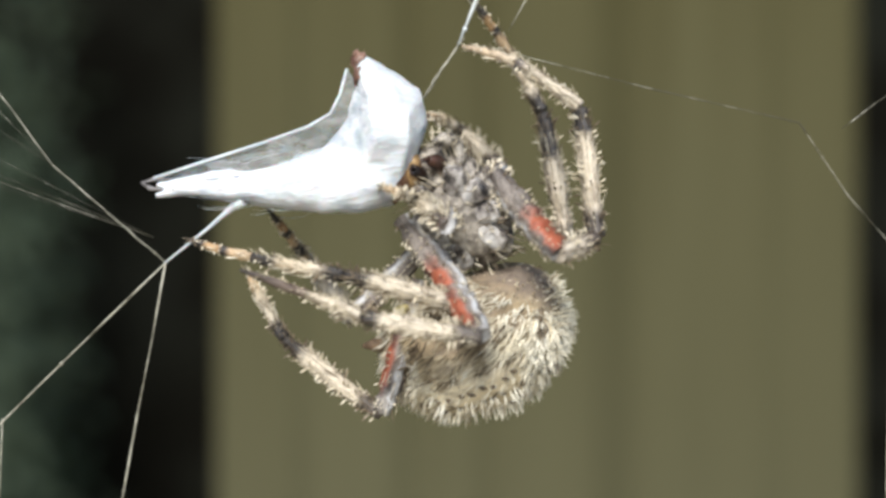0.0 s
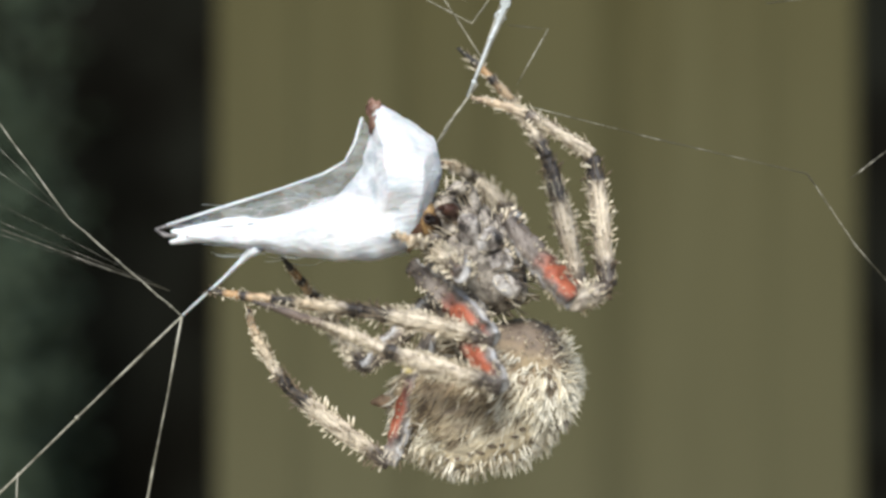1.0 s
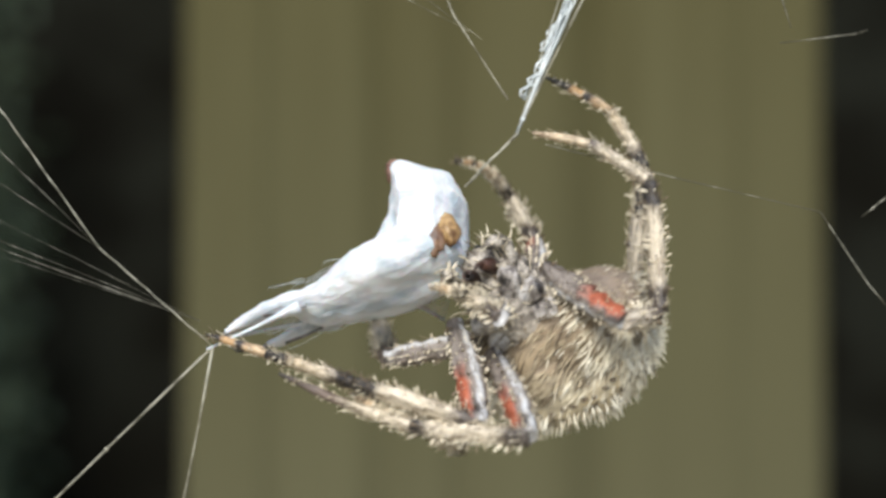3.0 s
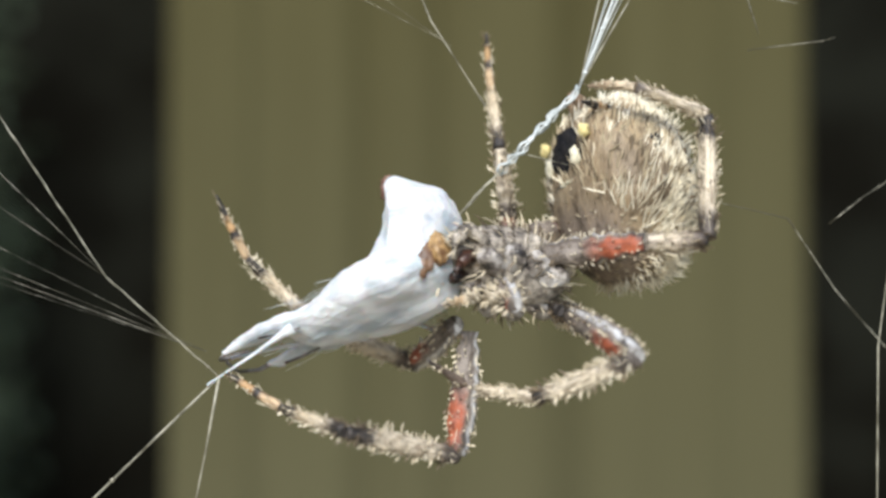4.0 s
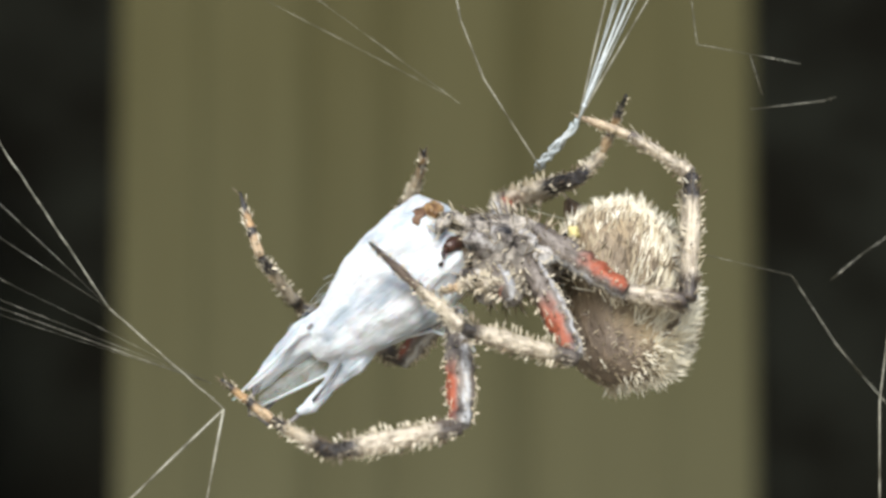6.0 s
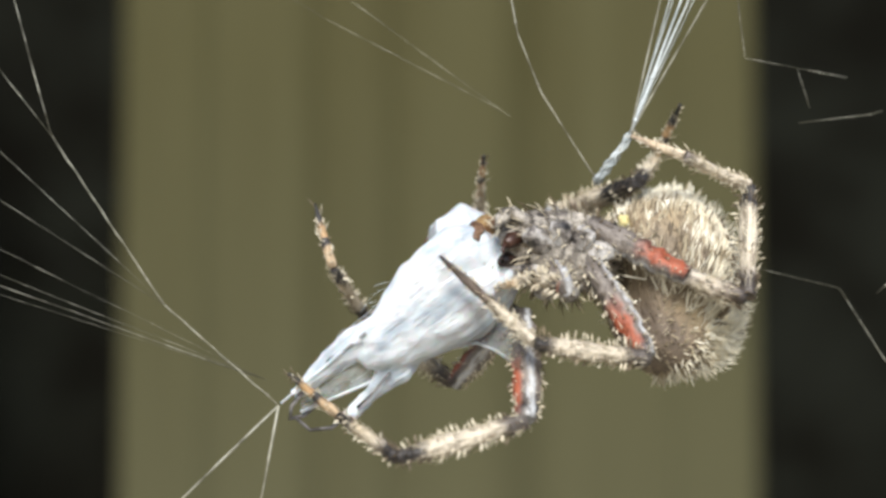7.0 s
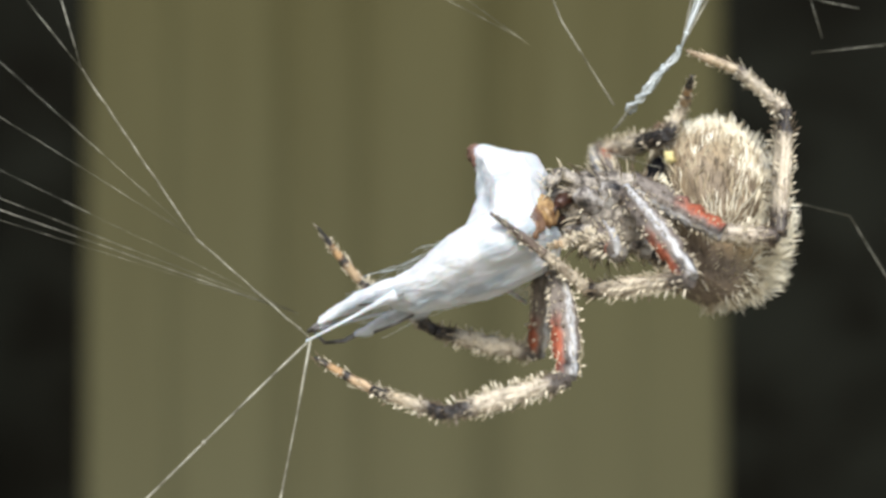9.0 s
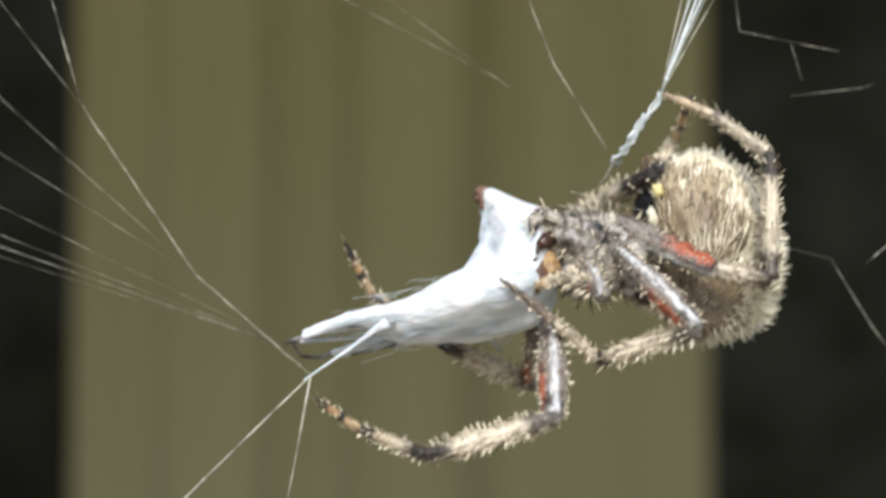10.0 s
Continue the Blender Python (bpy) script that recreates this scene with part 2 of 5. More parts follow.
M_bark = mottled("shrub_bark", [(0.3, (0.02, 0.015, 0.01)), (0.7, (0.05, 0.04, 0.03))], 0.1, 0.9, 0.3, 0.0005, 0.4, 0.1)


# ---------------- mesh helpers ----------------
def part(name, bm, mats, parent=None, label=""):
    me = bpy.data.meshes.new(name)
    bm.normal_update()
    bm.to_mesh(me)
    bm.free()
    for m in mats if isinstance(mats, (list, tuple)) else [mats]:
        me.materials.append(m)
    ob = new(name, me)
    if parent is not None:
        ob.parent = parent
    if label:
        tagged(ob, label)
    return ob


def frame_of(d):
    d = d.normalized()
    a = Vector((0, 0, 1)) if abs(d.z) < 0.9 else Vector((1, 0, 0))
    u = d.cross(a).normalized()
    return u, d.cross(u)


def tube(bm, pts, radii, sides=8, mi=0, cap=True, flat=1.0):
    """A round loft through pts; flat squeezes it along its second axis."""
    pts = [Vector(p) for p in pts]
    rings, u = [], None
    for i, p in enumerate(pts):
        d = (pts[min(i + 1, len(pts) - 1)] - pts[max(i - 1, 0)]).normalized()
        if u is None:
            u, w = frame_of(d)
        else:
            u = (u - d * u.dot(d)).normalized()
            w = d.cross(u)
        rings.append([bm.verts.new(p + radii[i] * (u * math.cos(a) + w * flat * math.sin(a))) for a in (2 * math.pi * k / sides for k in range(sides))])
    for a, b in zip(rings, rings[1:]):
        for k in range(sides):
            f = bm.faces.new((a[k], a[(k + 1) % sides], b[(k + 1) % sides], b[k]))
            f.material_index, f.smooth = mi, True
    if cap:
        for r, rev in ((rings[0], True), (rings[-1], False)):
            f = bm.faces.new(r[::-1] if rev else r)
            f.material_index = mi
    return rings


def spike(bm, root, d, length, r, mi, bend=0.2):
    """One bristle, a bent three-sided needle; root: a vertex of the skin that it grows from, or a place."""
    skin = isinstance(root, bmesh.types.BMVert)
    base = root.co.copy() if skin else root
    u, w = frame_of(d)
    d = d.normalized()
    mid = base + d * length * 0.62 + u * bend * length * 0.35
    tip = base + d * length + u * bend * length
    lo = [bm.verts.new(base + r * (u * math.cos(a) + w * math.sin(a))) for a in (0, 2.1, 4.2)]
    if skin:
        bm.verts.remove(lo[0])
        lo[0] = root
    hi = [bm.verts.new(mid + 0.95 * r * (u * math.cos(a) + w * math.sin(a))) for a in (0, 2.1, 4.2)]
    t = bm.verts.new(tip)
    for k in range(3):
        n = (k + 1) % 3
        for f in (bm.faces.new((lo[k], lo[n], hi[n], hi[k])), bm.faces.new((hi[k], hi[n], t))):
            f.material_index = mi


def ball(bm, c, r, mi=0, seg=14, rough=0.0, seed=0):
    """A lumpy ellipsoid, radii r."""
    c, r = Vector(c), Vector(r)
    made = bmesh.ops.create_uvsphere(bm, u_segments=seg, v_segments=max(6, seg * 2 // 3), radius=1.0)["verts"]
    for v in made:
        k = 1 + rough * noise.noise(v.co * 2.2 + Vector((seed, 0, 0)))
        v.co = Vector((v.co.x * r.x, v.co.y * r.y, v.co.z * r.z)) * k + c
    for f in {f for v in made for f in v.link_faces}:
        f.material_index, f.smooth = mi, True
    return made


# ---------------- fence, ground and shade behind ----------------
def fence_paling():
    """A broad upright paling with shallow moulded ribs on its face."""
    x0, x1, y, deep, top = -0.0527, 0.0965, 0.246, 0.019, 1.95
    rnd = random.Random(4)
    ribs = [(-0.036, 0.0016, 0.003), (-0.006, -0.0022, 0.004), (0.012, -0.0014, 0.003), (0.033, 0.0014, 0.004), (0.045, -0.0018, 0.004), (0.073, 0.0012, 0.004)]
    bm = bmesh.new()
    n = 90
    cols = []
    for i in range(n + 1):
        x = x0 + (x1 - x0) * i / n
        dy = sum(-1.45 * h * math.exp(-((x - c) / w) ** 2) for c, h, w in ribs) + 0.0003 * noise.noise(Vector((x * 300, 0, 0)))
        edge = min(x - x0, x1 - x)
        dy += 0.002 * max(0, 1 - edge / 0.002) ** 2
        cols.append([bm.verts.new((x, y + dy, z)) for z in (0.0, 0.9, 1.2, 1.4, top)])
    back = [[bm.verts.new((x, y + deep, z)) for z in (0.0, top)] for x in (x0, x1)]
    for a, b in zip(cols, cols[1:]):
        for k in range(4):
            bm.faces.new((a[k], b[k], b[k + 1], a[k + 1])).smooth = True
    bm.faces.new((back[0][0], back[0][1], back[1][1], back[1][0]))
    bm.faces.new([back[0][0]] + cols[0] + [back[0][1]])
    bm.faces.new([back[1][1]] + cols[-1][::-1] + [back[1][0]])
    bm.faces.new([back[0][1]] + [c[-1] for c in cols] + [back[1][1]])
    bm.faces.new([back[1][0]] + [c[0] for c in cols[::-1]] + [back[0][0]])
    ob = part("fence_paling", bm, M_paling)
    return tagged(ob, "broad olive-painted fence paling with shallow upright ribs", "fence", kind="structure")


fence_paling()


def slab(name, lo, hi, mat, label, category):
    bm = bmesh.new()
    bmesh.ops.create_cube(bm, size=1.0)
    for v in bm.verts:
        v.co = Vector([(a + b) / 2 + (b - a) * c for a, b, c in zip(lo, hi, v.co)])
    return tagged(part(name, bm, mat), label, category, kind="structure")


# added wall: the shade behind the fence is put into its colour
slab("shade_wall", (-3, 0.9, 0.0), (3, 0.98, 2.4), M_shade, "added backing wall, coloured near-black for the deep shade behind the fence", "wall")
# unseen ground; the fence stands on it and it bounces light up
slab("ground", (-60, -60, -0.1), (60, 60, 0.0), M_bounce, "unseen ground, coloured pale to bounce light upward", "ground")


def shrub():
    """A shaded shrub in the gap beside the fence: forked stems and many leaves."""
    root = tagged(new("shrub"), "dark green shaded shrub beside the fence", "shrub")
    root.matrix_basis = Matrix.Translation((-0.43, 0.74, 0.0))
    rnd = random.Random(31)
    tips = []
    for k in range(5):
        a = k * 1.26
        tip = Vector((0.09 * math.cos(a), 0.06 * math.sin(a), 1.5 + 0.1 * rnd.random()))
        bm = bmesh.new()
        tube(bm, [(0.02 * math.cos(a), 0.02 * math.sin(a), 0), (tip.x * 0.4, tip.y * 0.4, 0.6), (tip.x * 0.8, tip.y, 1.1), tuple(tip)], [0.012, 0.01, 0.007, 0.003], 7)
        part("stem", bm, M_bark, root)
        tips.append(tip)
    bm = bmesh.new()
    for i in range(5600):
        t = rnd.choice(tips)
        c = Vector((min(t.x * 0.9 + rnd.gauss(0, 0.14), 0.19 + rnd.gauss(0, 0.008)), t.y + rnd.gauss(0, 0.03), rnd.triangular(0.88, 1.62, 1.08)))
        d = Vector((rnd.gauss(0, 1), rnd.gauss(0, 0.35), rnd.gauss(-0.3, 0.8))).normalized()
        u, w = frame_of(d)
        L, W = rnd.uniform(0.012, 0.024), rnd.uniform(0.005, 0.008)
        v = [bm.verts.new(p) for p in (c, c + d * L * 0.4 + u * W - w * 0.003, c + d * L, c + d * L * 0.4 - u * W - w * 0.003, c + d * L * 0.45 + w * 0.004)]
        for f in ((v[0], v[1], v[4]), (v[1], v[2], v[4]), (v[2], v[3], v[4]), (v[3], v[0], v[4])):
            bm.faces.new(f)
    tagged(part("foliage", bm, M_leaf, root), kind="stuff")


shrub()

# ---------------- wrapped prey ----------------
class Mover:
    """Keeps keyed places of a thing and blends them smoothly in time."""

    def __init__(self):
        self.keys = []

    def at(self, t, *values):
        self.keys.append((t, np.hstack([np.ravel(v) for v in values]).astype(float)))

    def value(self, t):
        k = self.keys
        i = max(j for j in range(len(k)) if k[j][0] <= t + 1e-6)
        i = min(i, len(k) - 2)
        t0, t1 = k[i][0], k[i + 1][0]
        u = min(1.0, max(0.0, (t - t0) / (t1 - t0)))

        def slope(j):
            if j in (0, len(k) - 1):
                return np.zeros_like(k[0][1])
            a, b = (k[j][1] - k[j - 1][1]) / (k[j][0] - k[j - 1][0]), (k[j + 1][1] - k[j][1]) / (k[j + 1][0] - k[j][0])
            same = (a * b) > 0
            return np.where(same, 2 * a * b / np.where(same, a + b, 1), 0)

        h = t1 - t0
        a, b, ma, mb = k[i][1], k[i + 1][1], slope(i) * h, slope(i + 1) * h
        return (2 * u**3 - 3 * u**2 + 1) * a + (u**3 - 2 * u**2 + u) * ma + (3 * u**2 - 2 * u**3) * b + (u**3 - u**2) * mb


STEPS = [i / 10 for i in range(101)]


def place(v):
    """Millimetres from the hub to the world."""
    return HUB + Vector([float(c) for c in v]) * MM


def aligned(p, xdir, zhint):
    x = Vector(xdir).normalized()
    z = Vector(zhint)
    z = (z - x * z.dot(x)).normalized()
    y = z.cross(x)
    m = Matrix((x, y, z)).transposed().to_4x4()
    m.translation = p
    return m


def wrapped_prey():
    """Long axis on +x from the tail tip to the neck, hind block rising on +z; lengths in mm."""
    root = new("wrapped_prey")
    bm = bmesh.new()
    # x, half width, middle height
    body = [(4.4, 0.5, -0.4), (5.0, 1.0, -0.45), (5.8, 1.6, -0.5), (7.4, 2.3, -0.5), (9.4, 2.9, -0.45), (11.2, 3.15, -0.25), (12.9, 3.0, -0.1), (14.1, 2.3, -0.25), (14.8, 1.0, -0.3)]
    tube(bm, [(x * MM, 0, m * MM) for x, w, m in body], [w * MM for x, w, m in body], 22, flat=0.6)
    outline = [(11.2, -0.6), (11.95, 2.7), (11.75, 6.2), (12.3, 6.6), (13.6, 5.5), (15.35, 4.2), (15.45, 2.5), (15.1, 0.6), (14.6, -0.9)]
    cx, cz = 13.3, 2.2
    hull = []
    for x, z in outline:
        taper = 1 - 0.075 * max(0.0, z - 1.5)
        for y in (-1.0, 1.0):
            hull.append(bm.verts.new((x * MM, y * taper * MM, z * MM)))
            k = 0.66
            hull.append(bm.verts.new(((cx + (x - cx) * k) * MM, y * (2.5 + (0.75 if z > 2.3 else 0.0)) * taper * MM, (cz + (z - cz) * k) * MM)))
    bmesh.ops.convex_hull(bm, input=hull)
    # silk that fills the bend between block and body
    tube(bm, [(7.6 * MM, -0.2 * MM, 0.1 * MM), (10.2 * MM, -0.4 * MM, 0.9 * MM), (11.9 * MM, -0.4 * MM, 2.3 * MM), (12.6 * MM, -0.2 * MM, 4.2 * MM)], [0.5 * MM, 0.8 * MM, 1.1 * MM, 1.0 * MM], 14)
    # twists of silk that run from the block down to the tail
    for y0, y1, z0, z1, r in ((-2.5, -0.4, 0.5, 0.1, 0.5), (-2.4, -0.6, -0.8, -0.6, 0.42), (1.4, 0.5, 0.6, 0.1, 0.4), (-0.8, -0.2, 1.2, 0.15, 0.4), (-1.0, -0.4, -1.5, -0.5, 0.4)):
        tube(bm, [((12.2 - 7.6 * k / 6) * MM, (y0 + (y1 - y0) * k / 6 + 0.18 * math.sin(k * 2.1)) * MM, (z0 + (z1 - z0) * k / 6) * MM) for k in range(7)], [r * (1 - 0.07 * k) * MM for k in range(7)], 8)
    for pts, r in ((((7.6, 1.2, -0.2), (5.6, 1.65, -0.4), (3.9, 2.0, -0.4), (2.6, 2.1, -0.35), (1.5, 2.0, -0.3)), (1.1, 0.95, 0.72, 0.6, 0.2)), (((7.0, -0.9, -0.5), (4.8, -1.0, -0.45), (3.2, -0.95, -0.2), (1.8, -0.75, 0.05), (0.5, -0.5, 0.25)), (1.1, 0.9, 0.75, 0.62, 0.22))):
        tube(bm, [Vector(p) * MM for p in pts], [q * MM for q in r], 10, flat=0.55)
    for y, z in ((-0.5, 0.22), (-0.95, -0.2)):
        tube(bm, [(4.6 * MM, y * 0.6 * MM, z * 0.5 * MM), (2.5 * MM, y * MM, z * MM), (0.4 * MM, y * 1.2 * MM, z * 1.3 * MM)], [0.4 * MM, 0.28 * MM, 0.12 * MM], 10)
    for v in bm.verts:
        v.co += Vector((noise.noise(v.co * 520), noise.noise(v.co * 520 + Vector((9, 0, 0))), noise.noise(v.co * 520 + Vector((0, 9, 0))))) * 0.42 * MM
    silk = part("silk_wrapping", bm, M_silk, root, "dense white silk wrapping")
    r = silk.modifiers.new("melt", "REMESH")
    r.mode, r.voxel_size, r.use_smooth_shade = "VOXEL", 0.00011, True
    s = silk.modifiers.new("soften", "SMOOTH")
    s.factor, s.iterations = 0.5, 20
    for size, strength in ((0.0024, 0.00042), (0.0009, 0.0001)):
        lump = bpy.data.textures.new("silk_lumps", "CLOUDS")
        lump.noise_scale, lump.noise_depth = size, 2
        dm = silk.modifiers.new("lumps", "DISPLACE")
        dm.texture, dm.texture_coords, dm.strength, dm.mid_level = lump, "LOCAL", strength, 0.5
    # brown head end at the top of the block, and the bare collar by the neck
    bm = bmesh.new()
    ball(bm, (12.15 * MM, -0.35 * MM, 6.2 * MM), (0.48 * MM, 0.5 * MM, 0.5 * MM), 0, 18, 0.45)
    for s in (-1, 1):
        tube(bm, [(12.0 * MM, s * 0.3 * MM, 6.4 * MM), (11.85 * MM, s * 0.4 * MM, 6.65 * MM), (12.05 * MM, s * 0.3 * MM, 6.8 * MM)], [0.14 * MM, 0.1 * MM, 0.04 * MM], 6)
    ball(bm, (12.1 * MM, -0.85 * MM, 5.5 * MM), (0.36 * MM, 0.34 * MM, 0.6 * MM), 0, 16, 0.45, 2)
    part("head", bm, M_prey, root, "reddish-brown insect head poking out of the silk")
    bm = bmesh.new()
    ball(bm, (13.7 * MM, -1.95 * MM, -0.1 * MM), (0.7 * MM, 0.48 * MM, 1.2 * MM), 0, 24, 0.25, 3)
    part("wing_case", bm, M_collar, root, "dark brown bare shell")
    bm = bmesh.new()
    ball(bm, (14.5 * MM, -1.6 * MM, 0.2 * MM), (0.7 * MM, 0.6 * MM, 1.1 * MM), 0, 24, 0.25, 5)
    part("collar", bm, M_amber, root, "bare amber-brown shell")
    # loose fibres that stand off the wrapping
    bm = bmesh.new()
    rnd = random.Random(5)
    for i in range(110):
        x = rnd.uniform(4.5, 14.0)
        a = rnd.uniform(0, 2 * math.pi)
        k = min(1.0, 0.25 + x / 11)
        p = Vector((x, 2.3 * k * math.cos(a), 1.75 * k * math.sin(a) - 0.2))
        d = Vector((rnd.uniform(-1.6, -0.3), math.cos(a) * rnd.uniform(-0.1, 0.5), math.sin(a) * rnd.uniform(-0.1, 0.5)))
        q = p + d * rnd.uniform(0.5, 1.0)
        r = p + d * rnd.uniform(1.2, 2.2) - Vector((0, math.cos(a), math.sin(a))) * rnd.uniform(0.2, 0.8)
        tube(bm, [p * MM, (p * 0.3 + q * 0.7) * MM, (q * 0.6 + r * 0.4) * MM, r * MM], [0.011 * MM, 0.01 * MM, 0.009 * MM, 0.007 * MM], 4)
    tagged(part("loose_fibre", bm, M_silk, root), kind="stuff")
    bm = bmesh.new()
    tube(bm, [(1.2 * MM, 0.7 * MM, 0.1 * MM), (0.2 * MM, 0.8 * MM, 0.2 * MM), (-0.5 * MM, 0.4 * MM, 0.1 * MM), (0.0 * MM, -0.2 * MM, -0.1 * MM), (1.6 * MM, -0.7 * MM, -0.25 * MM)], [0.1 * MM, 0.13 * MM, 0.12 * MM, 0.11 * MM, 0.12 * MM], 7)
    tube(bm, [(2.4 * MM, 2.15 * MM, -0.3 * MM), (1.0 * MM, 2.1 * MM, -0.5 * MM), (0.0 * MM, 1.4 * MM, -0.5 * MM), (-0.2 * MM, 0.5 * MM, -0.1 * MM)], [0.14 * MM, 0.12 * MM, 0.1 * MM, 0.1 * MM], 7)
    for pts in (((5.6, -1.35, -1.0), (4.6, -1.25, -0.9), (3.0, -1.2, -0.5)), ((2.6, -1.25, -0.35), (1.4, -1.05, -0.05)), ((5.2, -0.8, 0.35), (3.6, -0.95, 0.3), (2.4, -0.8, 0.3)), ((5.4, 1.3, -1.1), (4.0, 1.75, -0.95), (2.8, 1.95, -0.8))):
        tube(bm, [Vector(p) * MM for p in pts], [0.085 * MM] * len(pts), 7)
    part("hind_leg", bm, M_preyleg, root, "thin black insect leg folded at the tail")
    bm = bmesh.new()
    edge = [(0.2, 0.4), (3.2, 1.2), (6.4, 2.0), (9.0, 2.75), (10.3, 3.4), (10.9, 4.4), (11.4, 5.8)]
    foot = [(0.6, -0.1), (3.2, 0.0), (6.4, 0.3), (9.0, 0.4), (11.2, 0.6), (12.2, 1.8), (12.6, 3.8)]
    rows = []
    for (ax, az), (bx, bz) in zip(edge, foot):
        rows.append([bm.verts.new(((ax + (bx - ax) * k / 4) * MM, (0.25 * math.sin(k * 1.3 + ax)) * MM * (k > 0), (az + (bz - az) * k / 4) * MM)) for k in range(5)])
    for a, b in zip(rows, rows[1:]):
        for k in range(4):
            bm.faces.new((a[k], b[k], b[k + 1], a[k + 1])).smooth = True
    film = part("silk_film", bm, M_film, root, "thin see-through sheet of silk")
    bm = bmesh.new()
    tube(bm, [(x * MM, 0, z * MM) for x, z in edge], [0.1 * MM] * len(edge), 6)
    part("edge_thread", bm, M_silk, film)
    return root, film


bundle_ob, FILM = wrapped_prey()
tagged(bundle_ob, "insect wrapped in dense white silk, hanging in the web", "prey")

# ---------------- spider ----------------
spider = tagged(new("spider"), "hairy grey-brown spider with banded, red-thighed legs gripping its prey", "spider")


def build_cephalothorax():
    """Head at +x, underside at -z."""
    bm = bmesh.new()
    core = ball(bm, (0, 0, 0.2 * MM), (3.6 * MM, 2.5 * MM, 1.5 * MM), 0, 30, 0.16)
    rnd = random.Random(7)
    rnd.shuffle(core)
    for v in core[:380]:
        if v.is_valid:
            d = (v.co.normalized() + Vector((rnd.uniform(0, 0.8), rnd.uniform(-0.3, 0.3), rnd.uniform(-0.3, 0.3))))
            spike(bm, v, d, rnd.uniform(0.5, 1.2) * MM, 0.06 * MM, 1 if rnd.random() < 0.5 else 2, 0.3)
    head = part("cephalothorax", bm, [M_ceph, M_spine, M_darkspine], spider, "grey hairy head and chest")
    bm = bmesh.new()
    ball(bm, (2.4 * MM, 0, 0.4 * MM), (1.5 * MM, 1.4 * MM, 1.2 * MM), 0, 16, 0.1)
    part("brow", bm, M_ceph, head)
    for s in (-1, 1):
        for a, reach in ((0.95, 3.0), (0.3, 2.9), (-0.35, 2.8), (-1.0, 3.2)):
            d = Vector((math.sin(a), s * math.cos(a) * 0.8, -0.25)) * MM
            dz = Vector((0, 0, 1)) * MM
            ends = [(0.8, -0.3, 0.4), (1.2, -0.62, 0.6), (1.7, -0.72, 0.68), (2.2, -0.62, 0.66), (reach * 0.9, -0.5, 0.6), (reach, -0.4, 0.45)]
            bm = bmesh.new()
            rings = tube(bm, [d * k + dz * z for k, z, r in ends], [r * MM for k, z, r in ends], 10)
            for ring in rings[1:-1]:
                for v in ring:
                    if rnd.random() < 0.4:
                        spike(bm, v, d.normalized() * 0.7 + Vector((rnd.uniform(-1, 1), rnd.uniform(-1, 1), rnd.uniform(-1.2, 0.4))), rnd.uniform(0.35, 0.8) * MM, 0.055 * MM, 1 if rnd.random() < 0.55 else 2, 0.3)
            part("coxa", bm, [M_coxa, M_spine, M_darkspine], head)
    bm = bmesh.new()
    ball(bm, (-0.4 * MM, 0, -1.2 * MM), (2.3 * MM, 1.35 * MM, 0.75 * MM), 0, 20, 0.1)
    part("sternum", bm, M_stern, head)
    for s in (-1, 1):
        bm = bmesh.new()
        tube(bm, [(2.4 * MM, s * 0.55 * MM, -0.2 * MM), (3.1 * MM, s * 0.6 * MM, -0.8 * MM), (3.5 * MM, s * 0.5 * MM, -1.5 * MM)], [0.42 * MM, 0.45 * MM, 0.25 * MM], 12)
        tube(bm, [(3.5 * MM, s * 0.5 * MM, -1.45 * MM), (3.7 * MM, s * 0.3 * MM, -1.8 * MM), (3.6 * MM, s * 0.1 * MM, -2.0 * MM)], [0.18 * MM, 0.12 * MM, 0.03 * MM], 7)
        part("jaw", bm, M_jaw, head, "dark reddish-brown jaw with a fang")
        bm = bmesh.new()
        rings = tube(bm, [(1.8 * MM, s * 1.3 * MM, -0.6 * MM), (2.5 * MM, s * 1.65 * MM, -0.2 * MM), (3.2 * MM, s * 1.9 * MM, 0.1 * MM), (3.6 * MM, s * 1.8 * MM, -0.2 * MM), (3.9 * MM, s * 1.6 * MM, -0.6 * MM), (4.1 * MM, s * 1.2 * MM, -1.2 * MM)], [0.35 * MM, 0.4 * MM, 0.36 * MM, 0.4 * MM, 0.38 * MM, 0.2 * MM], 9)
        for ring in rings[1:]:
            for v in ring[::1 + (s > 0)]:
                spike(bm, v, Vector((rnd.uniform(-0.2, 0.9), rnd.uniform(-1, 1), rnd.uniform(-1, 1))), rnd.uniform(0.5, 1.0) * MM, 0.06 * MM, 1)
        part("palp", bm, [M_ceph, M_spine], head, "short hairy feeler")
    for k, (ex, ey, ez, er) in enumerate(((3.75, 0.3, 0.9, 0.18), (3.75, -0.3, 0.9, 0.18), (3.5, 0.35, 1.25, 0.16), (3.5, -0.35, 1.25, 0.16), (3.3, 1.0, 0.7, 0.14), (3.3, -1.0, 0.7, 0.14))):
        bm = bmesh.new()
        ball(bm, (ex * MM, ey * MM, ez * MM), (er * MM,) * 3, 0, 8)
        part("eye", bm, M_eye, head)
    return head


